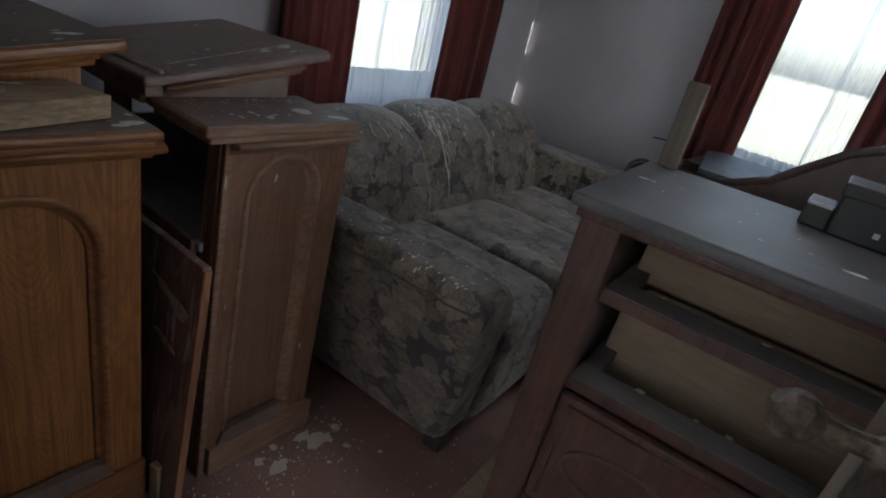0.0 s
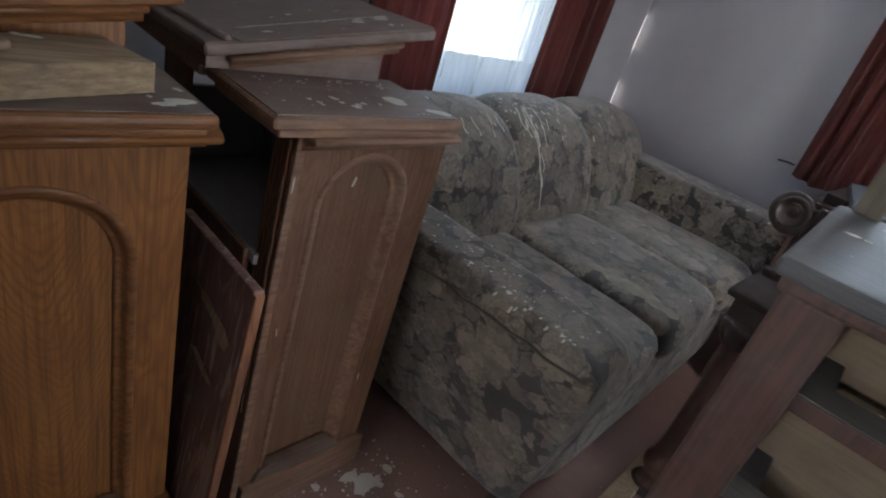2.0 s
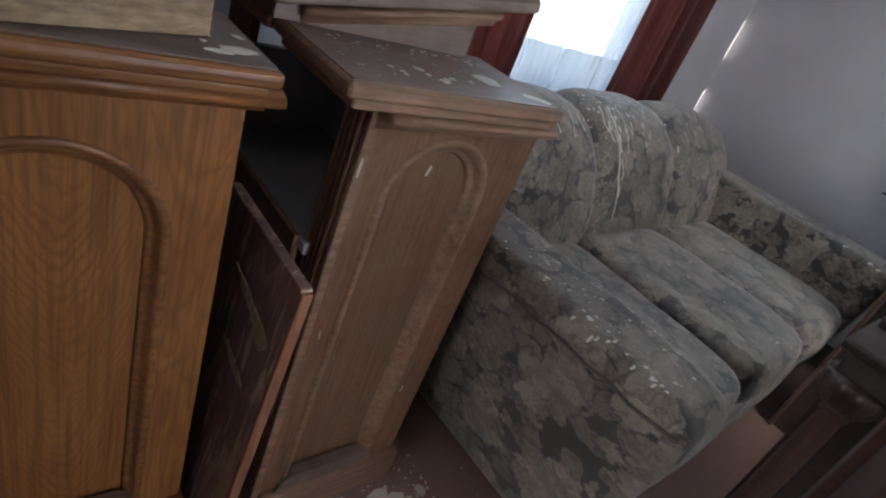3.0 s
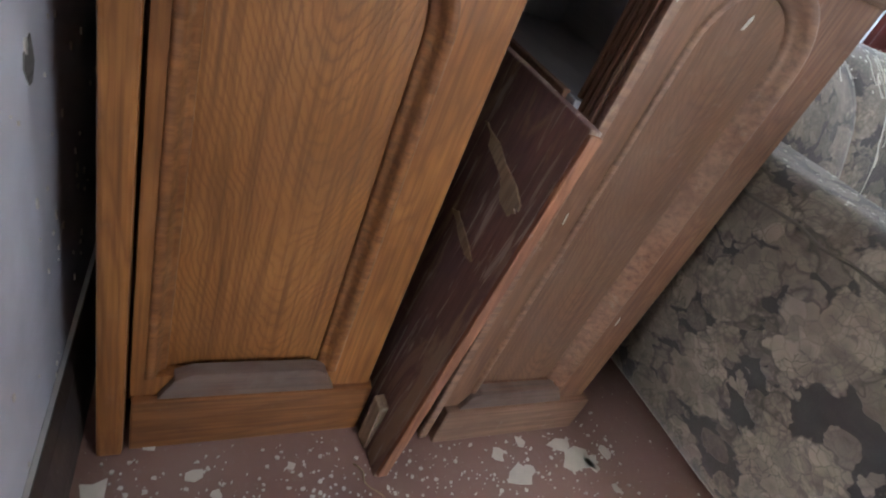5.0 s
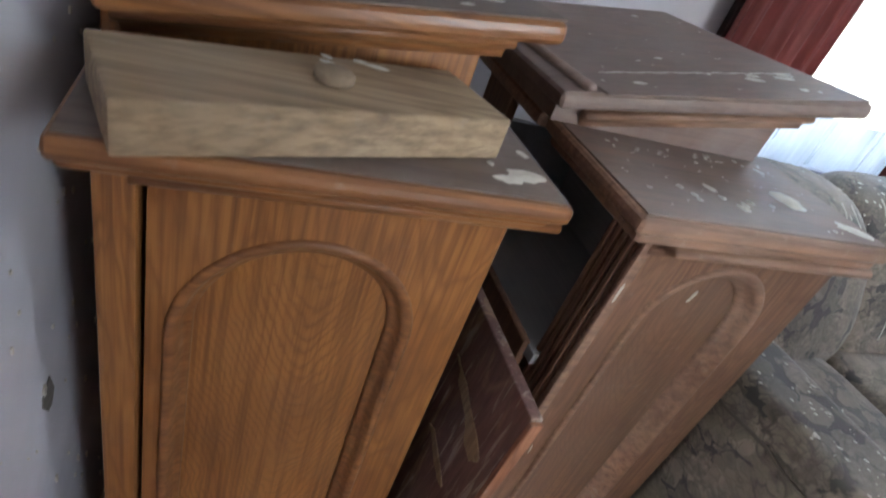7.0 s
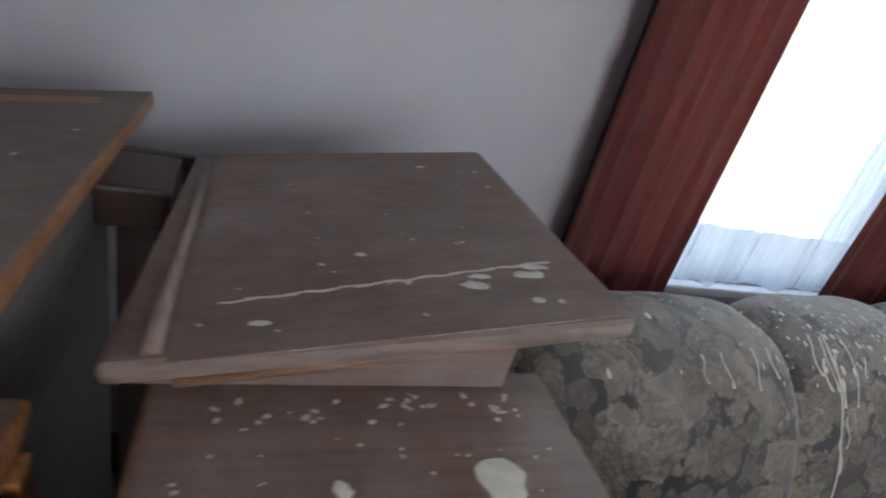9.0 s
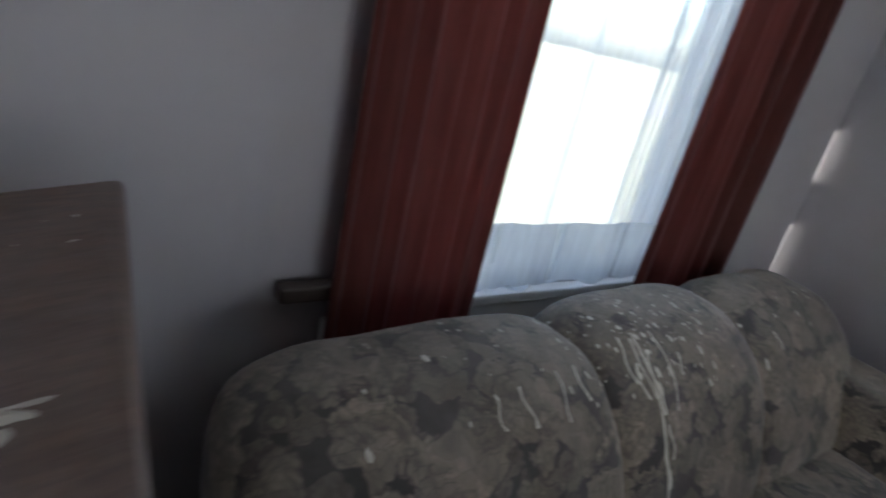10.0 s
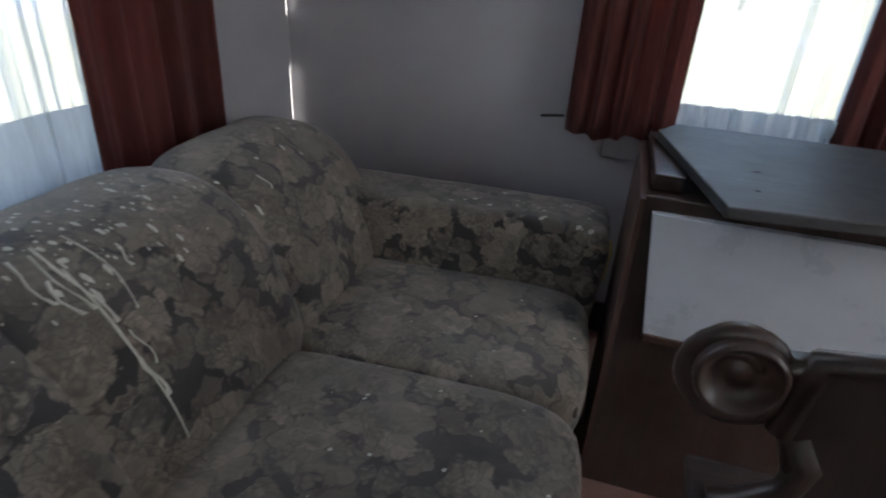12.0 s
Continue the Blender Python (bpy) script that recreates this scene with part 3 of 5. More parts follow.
window("window_1", "x", W, -1, WIN_W, "tall sash window with dark casing behind curtains", 0.035, 0.965, SASH, 0.715)
window("window_2", "y", N, 1, WIN_N, "sash window with dark casing behind short curtains", 0.05, 0.9, WALL)
# two unseen windows, added around the east and hall fill lamps
window("window_3", "x", E_WALL, 1, WIN_E, "unseen sash window added to hold the east fill light", 0.05)
window("window_4", "y", -1.58, -1, WIN_H, "unseen sash window added to hold the hall fill light", 0.05)

# outside
bm = bmesh.new()
bmesh.ops.create_grid(bm, x_segments=2, y_segments=2, size=1800)
for v in bm.verts:
    v.co.z = -0.75
single("ground", bm, FIELD, "pale dry winter field reaching the horizon", "ground", kind="structure")
bm = prism([(-26, -120), (-19, -120), (-15, 160), (-21, 160)], "z", -0.74, -0.70)
single("road", bm, ROAD, "pale gravel road across the field", "road", kind="structure")
bm = prism([(-120, 34), (-120, 29), (160, 25), (160, 31)], "z", -0.74, -0.705)
single("road_2", bm, ROAD, "pale gravel road across the field", "road", kind="structure")


def far_tree(place, height, seed):
    rng = random.Random(seed)
    x, y, z = place
    t = thing("bare_tree", place, "bare grey winter tree standing in the field", "tree", "trees outside")
    bm = tube([(x, y, z), (x + 0.1, y, z + height * 0.4), (x + 0.2, y + 0.1, z + height)], [height * 0.03, height * 0.022, height * 0.004], 7)
    part("trunk", bm, BARK, t)
    bm = bmesh.new()
    for i in range(46):
        h = height * rng.uniform(0.3, 0.95)
        a, reach = rng.uniform(0, 6.28), (height - h) * rng.uniform(0.35, 0.7) + 0.3
        s = Vector((x + 0.15, y, z + h))
        e = s + Vector((math.cos(a) * reach, math.sin(a) * reach, reach * rng.uniform(0.3, 0.9)))
        m = (s + e) / 2 + Vector((rng.uniform(-.2, .2), rng.uniform(-.2, .2), 0.1))
        tube([s, m, e], [height * 0.008, height * 0.005, 0.01], 4, bm)
    part("branches", bm, BARK, t)


for i, (x, y, h) in enumerate(((-34, 44, 7), (-46, 70, 8), (-30, 22, 6), (-14, 60, 8), (10, 70, 9))):
    far_tree((x, y, -0.75), h, i)


# ---------------------------------------------------------------- curtains
def drape(name, axis, plane, lo, hi, z0, z1, folds, depth, mat, label, seed, ragged=0.0, gather=0.0, group="red curtains"):
    """A hanging cloth in soft folds, with a hem and a little thickness."""
    rng = random.Random(seed)
    own = bmesh.new()
    nu, nz = max(30, folds * 12), 26
    ph = [rng.uniform(0, 6.28) for _ in range(4)]
    grid = []
    for j in range(nz + 1):
        f = j / nz
        z = z0 + (z1 - z0) * f
        row = []
        for i in range(nu + 1):
            u = i / nu
            s = lo + (hi - lo) * u
            s = s + gather * (1 - f) * ((lo + hi) / 2 - s)
            wave = math.sin(2 * math.pi * folds * u + ph[0] + 0.5 * math.sin(3 * f + ph[1]))
            wave += 0.45 * math.sin(2 * math.pi * folds * 1.7 * u + ph[2] + f)
            d = plane + depth * wave * (0.75 + 0.25 * (1 - f))
            zz = z + (ragged * (1.2 * noise.noise((s * 9, seed, 0)) + 0.5 * noise.noise((s * 34, seed, 0))) if j == 0 else 0)
            row.append(own.verts.new((d, s, zz) if axis == "x" else (s, d, zz)))
        grid.append(row)
    for j in range(nz):
        for i in range(nu):
            own.faces.new((grid[j][i], grid[j][i + 1], grid[j + 1][i + 1], grid[j + 1][i]))
    if mat is RED:
        bmesh.ops.solidify(own, geom=own.faces[:], thickness=0.003)
    ob = single(name, own, mat, label, "curtain", group, smooth=True)
    return ob


drape("curtain", "x", -1.535, 1.645, 1.988, 0.28, 2.30, 6, 0.011, RED, "dark red velvet curtain hanging in flat folds", 1, 0.01)
drape("curtain", "x", -1.535, 2.545, 2.995, 0.28, 2.30, 5, 0.017, RED, "dark red velvet curtain beside the wall corner", 2, 0.01)
drape("curtain", "y", 3.37, -0.60, -0.285, 0.757, 2.30, 5, 0.020, RED, "short red curtain with a ragged hem", 3, 0.016)
drape("curtain", "y", 3.37, 0.12, 0.46, 0.745, 2.30, 5, 0.020, RED, "short red curtain with a ragged hem", 4, 0.016)
NETS = "white net curtains"
drape("net_curtain", "x", -1.568, 1.94, 2.185, 0.705, 2.28, 2, 0.008, NET, "white net curtain with a wavy hem", 5, 0.02, group=NETS)
drape("net_curtain", "x", -1.565, 2.17, 2.43, 0.725, 2.28, 2, 0.008, NET, "white net curtain with a wavy hem", 6, 0.03, group=NETS)
drape("net_curtain", "x", -1.572, 2.41, 2.64, 0.72, 2.28, 7, 0.012, NET, "white net curtain gathered in close folds", 9, 0.03, group=NETS)
drape("net_curtain", "y", 3.432, -0.35, 0.0, 0.775, 2.28, 4, 0.010, NET, "crumpled white net curtain", 7, 0.03, group=NETS)
drape("net_curtain", "y", 3.428, -0.02, 0.19, 0.77, 2.28, 7, 0.014, NET, "gathered white net curtain", 8, 0.03, group=NETS)
drape("net_curtain", "y", 3.405, -0.36, 0.17, 0.77, 0.875, 9, 0.016, HEM, "bunched-up hem of the white net curtain", 12, 0.02, group=NETS)
drape("net_curtain", "x", -1.556, 1.95, 2.60, 0.715, 0.88, 3, 0.006, HEM, "folded-up hem of the white net curtain", 13, 0.02, group=NETS)


# ---------------------------------------------------------------- the two oak pedestals
def leaned(bm, slope):
    """Leans an upright piece towards +y as it rises."""
    for v in bm.verts:
        v.co.y += slope * v.co.z
    return bm


def arched_front(cab, x, y0, y1, z0, z1, a0, a1, spring, bottom, mat, panel_mat, bead_mat, depth=0.016, slope=0.0):
    """Door face looking to +x: a frame with an arched sunk panel and a bead round it."""
    r = (a1 - a0) / 2
    mid, n = (a0 + a1) / 2, 24
    own = bmesh.new()
    box(x - 0.02, x, y0, a0, z0, z1, 0, bm=own)
    box(x - 0.02, x, a1, y1, z0, z1, 0, bm=own)
    box(x - 0.02, x, a0, a1, z0, bottom, 0, bm=own)
    arch = [(mid - r * math.cos(math.pi * i / n), spring + r * math.sin(math.pi * i / n)) for i in range(n + 1)]
    for (p0, q0), (p1, q1) in zip(arch, arch[1:]):
        prism([(p0, q0), (p1, q1), (p1, z1), (p0, z1)], "x", x - 0.02, x, bm=own)
    bmesh.ops.remove_doubles(own, verts=own.verts, dist=0.0004)
    part("door_frame", leaned(own, slope), mat, cab)
    part("panel", leaned(box(x - 0.03, x - depth, a0 - 0.01, a1 + 0.01, bottom - 0.01, spring + r + 0.01, 0), slope), panel_mat, cab, "figured oak arched panel")
    # a cove that runs up one side, round the arch and down the other
    section = [(-0.002, -0.004), (-0.001, 0.003), (0.003, 0.0045), (0.008, 0.0035), (0.012, -0.001), (0.015, -0.009), (0.020, -0.0135), (0.024, -0.014), (0.0255, -depth - 0.001)]
    own = bmesh.new()
    rows = []
    for k in range(33):
        row = []
        for inward, h in section:
            if k in (0, 32):
                p = (x + h, a0 + inward if k == 0 else a1 - inward, bottom)
            else:
                an = math.pi * (k - 1) / 30
                p = (x + h, mid - (r - inward) * math.cos(an), spring + (r - inward) * math.sin(an))
            row.append(own.verts.new(p))
        rows.append(row)
    for p, q in zip(rows, rows[1:]):
        for k in range(len(section) - 1):
            own.faces.new((p[k], p[k + 1], q[k + 1], q[k]))
    part("moulding", leaned(own, slope), bead_mat, cab, "rounded arch moulding", True)


def rounded_slab(x0, x1, y0, y1, z0, z1):
    return box(x0, x1, y0, y1, z0, z1, min(0.010, (z1 - z0) * 0.45), 3)


def cornice(x_face, x_out, y0, y1, z0, z1, out=0.0):
    """A moulding under a ledge: cove and torus, drawn out along the front."""
    d = x_out - x_face
    h = z1 - z0
    prof = [(x_face - 0.02, z0), (x_face + 0.004, z0)]
    prof += [(x_face + 0.004 + d * 0.5 * (1 - math.cos(a)), z0 + h * 0.45 * math.sin(a)) for a in (0.3, 0.7, 1.1, 1.5)]
    prof += [(x_face + d * 0.55 + d * 0.45 * math.cos(a), z0 + h * 0.72 + h * 0.26 * math.sin(a)) for a in (-1.3, -0.8, -0.3, 0.2, 0.7, 1.2)]
    prof += [(x_face + d * 0.5, z1), (x_face - 0.02, z1)]
    return prism(prof, "y", y0, y1)


# pedestal against the blotched wall
cab = thing("oak_pedestal", (-1.0, 0.62, 0.0), "golden oak pedestal cabinet with an arched panel and stepped top", "cabinet", "oak pedestals")
XF = -0.80
part("body", box(-0.862, XF - 0.033, 0.475, 0.812, 0.02, 0.896, 0.003), OAK, cab)
part("carcass", box(-1.36, -0.863, 0.475, 0.755, 0.02, 0.929, 0.003), GREY_WOOD, cab)
arched_front(cab, XF, 0.472, 0.815, 0.11, 0.85, 0.490, 0.750, 0.668, 0.148, OAK, OAK_PANEL, OAK_EDGE, 0.021)
part("corner_post", box(-0.86, -0.780, 0.434, 0.467, 0.0, 0.90, 0.006), OAK, cab, "plain squared oak post")
part("side", box(-1.20, -0.862, 0.440, 0.474, 0.02, 0.90, 0.003), OAK, cab)
part("plinth", box(-0.90, XF + 0.012, 0.474, 0.822, 0.0, 0.11, 0.004), OAK_EDGE, cab)
part("plinth_cap", prism([(0.505, 0.112), (0.525, 0.150), (0.545, 0.160), (0.715, 0.160), (0.735, 0.150), (0.755, 0.112)], "x", XF - 0.013, XF + 0.010, 0.002), BROWN_TOP, cab, "dust-covered notched cap")
part("cornice", cornice(XF, -0.742, 0.466, 0.835, 0.848, 0.8915), OAK_EDGE, cab, "rounded oak cornice", True)
part("ledge_moulding", rounded_slab(-0.885, -0.722, 0.425, 0.804, 0.892, 0.909), OAK_EDGE, cab, "rounded moulding under the ledge")
part("ledge", rounded_slab(-0.885, -0.70, 0.425, 0.808, 0.9093, 0.928), OAK_EDGE, cab, "oak ledge with a worn orange nosing")
part("ledge_dust", box(-0.880, -0.708, 0.430, 0.802, 0.9275, 0.9295, 0.0008), OAK_TOP, cab, "film of dust on the ledge")
part("riser", prism([(0.425, 0.93), (0.757, 0.93), (0.757, 1.020), (0.425, 0.966)], "x", -1.34, -0.885, 0.002), OAK, cab)


def tipped(bm, y, z, down_left, down_back, x=-0.82):
    """Tips a top board that has sunk to one side."""
    bmesh.ops.rotate(bm, verts=bm.verts, cent=(x, y, z), matrix=Matrix.Rotation(radians(down_left), 3, "X") @ Matrix.Rotation(radians(-down_back), 3, "Y"))
    return bm


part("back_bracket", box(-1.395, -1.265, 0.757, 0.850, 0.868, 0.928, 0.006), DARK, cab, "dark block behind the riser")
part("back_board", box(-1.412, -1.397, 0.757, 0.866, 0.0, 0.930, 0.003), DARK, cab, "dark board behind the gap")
part("back_rod", tube([(-1.30, 0.835, 0.870), (-1.30, 0.835, 0.25)], 0.006, 8), IRON, cab, "thin dark rod", True)
T1 = (0.805, 1.047, 9.2, 2.4)
part("riser_moulding", tipped(cornice(-0.885, -0.850, 0.428, 0.768, 0.998, 1.027), *T1), OAK_EDGE, cab, "", True)
part("top", tipped(rounded_slab(-1.386, -0.825, 0.422, 0.805, 1.026, 1.047), *T1), OAK_EDGE, cab, "sunken oak top with an orange nosing")
part("top_dust", tipped(box(-1.384, -0.832, 0.424, 0.804, 1.0465, 1.0485, 0.0008), *T1), OAK_TOP, cab, "dusty brown top surface")

# pedestal beside the sofa
cab = thing("oak_pedestal", (-0.98, 1.09, 0.0), "faded dusty oak pedestal cabinet with one side open", "cabinet", "oak pedestals")
XF = -0.755
LEAN_Y = 0.028
arched_front(cab, XF, 0.945, 1.255, 0.09, 0.86, 0.985, 1.185, 0.748, 0.126, BROWN, BROWN_PANEL, BROWN_EDGE, 0.021, LEAN_Y)
part("side_panel", leaned(box(-0.905, XF - 0.021, 1.228, 1.251, 0.0, 0.895, 0.003), LEAN_Y), BROWN, cab)
part("rear_side", box(-1.22, -0.906, 1.178, 1.196, 0.0, 0.931, 0.003), BROWN, cab)
part("back", box(-1.24, -1.222, 0.94, 1.196, 0.0, 0.80, 0.003), INNER, cab)
part("back_stile", box(-1.22, -1.12, 0.932, 0.95, 0.0, 0.895, 0.003), BROWN, cab)
stile = part("fluted_stile", leaned(box(-0.818, -0.765, 0.932, 0.950, 0.0, 0.895, 0.002), LEAN_Y), BROWN, cab, "fluted oak stile")
for k in range(4):
    part("reed", leaned(box(-0.814 + k * 0.0125, -0.806 + k * 0.0125, 0.927, 0.934, 0.30, 0.89, 0.0025), LEAN_Y), BROWN, stile)
part("edge_strip", leaned(box(-0.764, XF + 0.002, 0.930, 0.946, 0.0, 0.895, 0.004), LEAN_Y), BROWN_EDGE, cab, "worn edge strip")
part("shelf", box(-1.22, -0.80, 0.936, 1.177, 0.625, 0.645, 0.003), INNER, cab, "grey dusty inner shelf")
part("shelf_lip", box(-1.12, -0.82, 0.928, 0.940, 0.585, 0.648, 0.003), BROWN, cab)
part("inner_panel", box(-1.22, -0.78, 1.164, 1.176, 0.646, 0.895, 0), INNER, cab, "blue-grey lining")
part("plinth", box(-0.90, XF + 0.014, 0.952, 1.272, 0.0, 0.088, 0.004), BROWN_EDGE, cab)
part("plinth_cap", prism([(0.975, 0.090), (0.99, 0.122), (1.005, 0.130), (1.165, 0.130), (1.18, 0.122), (1.20, 0.090)], "x", XF - 0.013, XF + 0.010, 0.002), BROWN_TOP, cab, "dust-covered notched cap")
part("cornice", leaned(cornice(XF, -0.715, 0.938, 1.250, 0.858, 0.8935), LEAN_Y), BROWN_EDGE, cab, "rounded worn cornice", True)
part("ledge_moulding", rounded_slab(-0.920, -0.712, 0.895, 1.255, 0.894, 0.9095), BROWN_EDGE, cab, "rounded moulding under the ledge")
part("ledge", rounded_slab(-0.920, -0.700, 0.880, 1.250, 0.910, 0.930), BROWN_EDGE, cab, "ledge board with a scuffed edge")
part("ledge_return", rounded_slab(-1.24, -0.9205, 0.872, 1.190, 0.910, 0.930), BROWN_EDGE, cab, "side of the ledge running back")
part("ledge_dust", box(-0.915, -0.708, 0.887, 1.243, 0.9295, 0.9315, 0.0008), BROWN_TOP, cab, "dusty spotted ledge surface")
part("riser", prism([(0.868, 0.932), (1.195, 0.932), (1.195, 1.016), (0.868, 0.958)], "x", -1.24, -0.893, 0.002), BROWN_TOP, cab)
T2 = (1.28, 1.053, 10.2, 2.6, -0.85)
part("riser_moulding", tipped(cornice(-0.893, -0.872, 0.89, 1.215, 1.004, 1.028), *T2), BROWN_EDGE, cab, "", True)
part("top", tipped(turn_about(rounded_slab(-1.338, -0.848, 0.852, 1.280, 1.032, 1.053), (-1.1, 1.28, 1.05), -2), *T2), BROWN_TOP, cab, "sunken moulded oak top board")
part("top_dust", tipped(box(-1.32, -0.856, 0.893, 1.270, 1.0525, 1.0545, 0.0008), *T2), BROWN_TOP, cab, "dusty brown top surface")
part("top_batten", tipped(tube([(-1.325, 0.880, 1.054), (-0.87, 0.880, 1.054)], 0.007, 8), *T2), BROWN_TOP, cab, "rounded side batten", True)

# board leaning in the gap between the pedestals
board = bmesh.new()
box(-0.97, -0.692, -0.009, 0.009, 0.0, 0.655, 0.003, bm=board)
TIP = Matrix.Translation((0, 0.838, 0.0)) @ Matrix.Rotation(radians(-4.6), 4, "X")
leaf = thing("leaning_board", (-0.83, 0.84, 0.0), "stripped reddish wooden panel leaning between the pedestals", "board")
bmesh.ops.transform(board, matrix=TIP, verts=board.verts)
part("board", board, RED_WOOD, leaf)
r = random.Random(5)
for xc, zc, ln, wd in ((-0.80, 0.545, 0.085, 0.013), (-0.755, 0.520, 0.03, 0.012), (-0.80, 0.43, 0.05, 0.008)):
    # a torn place where the veneer has split away
    rim = [(xc + ln * math.cos(k * 0.45) * r.uniform(0.6, 1.1), zc + wd * math.sin(k * 0.45) * r.uniform(0.5, 1.2) - 0.25 * ln * math.cos(k * 0.45)) for k in range(14)]
    b = prism(rim, "y", -0.0115, -0.0085)
    bmesh.ops.transform(b, matrix=TIP, verts=b.verts)
    part("split", b, RAW_UP, leaf, "pale torn split in the veneer")
b = box(-0.7, -0.686, -0.0085, 0.0095, 0.01, 0.65, 0.003)
bmesh.ops.transform(b, matrix=TIP, verts=b.verts)
part("edge", b, ORANGE, leaf, "orange-red sawn edge")
single("wood_offcut", turn_about(box(-0.775, -0.745, 0.823, 0.843, 0.001, 0.11, 0.004), (-0.75, 0.83, 0), 8), RAW_UP, "pale splintered offcut standing at the pedestal foot", "offcut")

# plank, lid and brass bowl on the first pedestal
pl = bmesh.new()
box(-0.876, -0.770, 0.452, 0.755, 0.9305, 0.968, 0.003, bm=pl)
single("plank", turn_about(pl, (-0.770, 0.755, 0.93), 17), RAW, "thick rough-sawn pine plank lying on the ledge", "plank")
single("jar_lid", lathe([(0.0001, 0.0), (0.014, 0.0), (0.016, 0.003), (0.016, 0.007), (0.014, 0.009), (0.0001, 0.0095)], (-0.775, 0.60, 0.9685), steps=24), TAN, "small round pale lid on the plank", "lid", smooth=True)
bowl = [(0.0005, 0.004), (0.050, 0.004), (0.054, 0.0), (0.064, 0.0), (0.066, 0.006), (0.062, 0.010), (0.084, 0.022), (0.096, 0.040), (0.100, 0.052),
        (0.128, 0.058), (0.131, 0.061), (0.128, 0.064), (0.100, 0.0585), (0.093, 0.052), (0.088, 0.040), (0.078, 0.026), (0.060, 0.016), (0.0005, 0.014)]
b = lathe(bowl, (-1.0, 0.565, 1.0488), steps=56)
single("brass_bowl", tipped(b, *T1), BRASS, "wide-rimmed tarnished brass bowl on the pedestal top", "bowl", smooth=True)

# ---------------------------------------------------------------- the sofa
SOFA_AT = Vector((-0.85, 2.22, 0.0))
SOFA_TURN = 2.5
sofa = thing("sofa", SOFA_AT, "three-seat sofa in worn grey-brown floral brocade, spattered and torn", "sofa")
sofa_parts = []


def sofa_part(name, bm, mat, label="", parent=None):
    turn_about(bm, SOFA_AT, SOFA_TURN)
    ob = part(name, bm, mat, parent or sofa, label, True)
    if mat is FABRIC:
        sofa_parts.append(ob)
    return ob


def arm(y0, y1, lean, z_top, power=7.0, z_low=0.08, x1=-0.375, back=0.10):
    own = pillow(-1.30, x1, y0, y1, z_low, z_top, power, 0.0, 14, 0.004)
    for v in own.verts:
        low = max(0.0, 0.54 - v.co.z)
        v.co.y += lean * low
        v.co.x -= back * low * max(0.0, (v.co.x + 1.0) / 0.6)
        roll = max(0.0, 1 - abs(v.co.z - (z_top - 0.06)) / 0.08)
        side = 1 if v.co.y > (y0 + y1) / 2 else -1
        v.co.y += 0.012 * roll * side
    return own


near = sofa_part("armrest", arm(1.325, 1.478, 0.255, 0.634, 13.0, 0.04, -0.345, 0.17), FABRIC, "padded armrest with bird-spattered top")
far = sofa_part("armrest", arm(2.935, 3.150, -0.10, 0.628, 13.0), FABRIC, "padded armrest with worn gold welt")
for y, sgn, low, end in ((1.311, 1, 0.566, -0.362), (3.144, -1, 0.525, -0.38)):
    path = [(-1.25 + (end + 1.25) * k / 20, y + sgn * 0.003 * math.sin(k * 1.7), low + 0.004 * math.sin(k * 2.3) + 0.02 * k / 20) for k in range(21)]
    sofa_part("piping", tube(path, 0.0032, 6), SEAM, "", near if sgn > 0 else far)
front = sofa_part("front_rail", pillow(-1.20, -0.415, 1.50, 2.96, 0.045, 0.34, 12.0, 0.0, 12, 0.003), FABRIC)
YS = (1.495, 2.00, 2.49, 2.965)
for a, b, z in ((YS[0], YS[1] + 0.005, 0.445), (YS[1], YS[2] + 0.005, 0.455), (YS[2], YS[3], 0.45)):
    cush = sofa_part("seat_cushion", pillow(-1.10, -0.405, a, b, 0.28, z, 6.0, 0.04, 14, 0.006), FABRIC)
    loop = [(-0.412 - 0.0 * k, a + 0.03 + (b - a - 0.06) * k / 16, z - 0.065 + 0.004 * math.sin(k)) for k in range(17)]
    sofa_part("piping", tube(loop, 0.004, 6), SEAM, "", cush)
BACKS = ((1.40, 2.085, 0.799), (2.012, 2.58, 0.811), (2.503, 3.07, 0.811))


def crowned(x0, x1, y0, y1, z0, z1):
    """A back cushion: round over the top, fuller towards its ends, leaning back."""
    own = bmesh.new()
    bmesh.ops.create_cube(own, size=2)
    bmesh.ops.subdivide_edges(own, edges=own.edges[:], cuts=17, use_grid_fill=True)
    c = Vector(((x0 + x1) / 2, (y0 + y1) / 2, (z0 + z1) / 2))
    h = Vector(((x1 - x0) / 2, (y1 - y0) / 2, (z1 - z0) / 2))
    for v in own.verts:
        q = v.co.copy()
        top = max(abs(q.x), abs(q.y), abs(q.z))
        ring = (abs(q.x) ** 2.5 + abs(q.z) ** 2.5) ** (1 / 2.5)
        q *= top / (ring ** 5.4 + abs(q.y) ** 5.4) ** (1 / 5.4)
        p = Vector((q.x * h.x, q.y * h.y, q.z * h.z)) + c
        p.z -= 0.012 * abs(q.y) ** 2.2 * max(0.0, (p.z - 0.55) / 0.25)
        p.x += 0.36 * (0.62 - p.z)
        v.co = p + 0.006 * noise.noise_vector(p * 9.0)
    return own


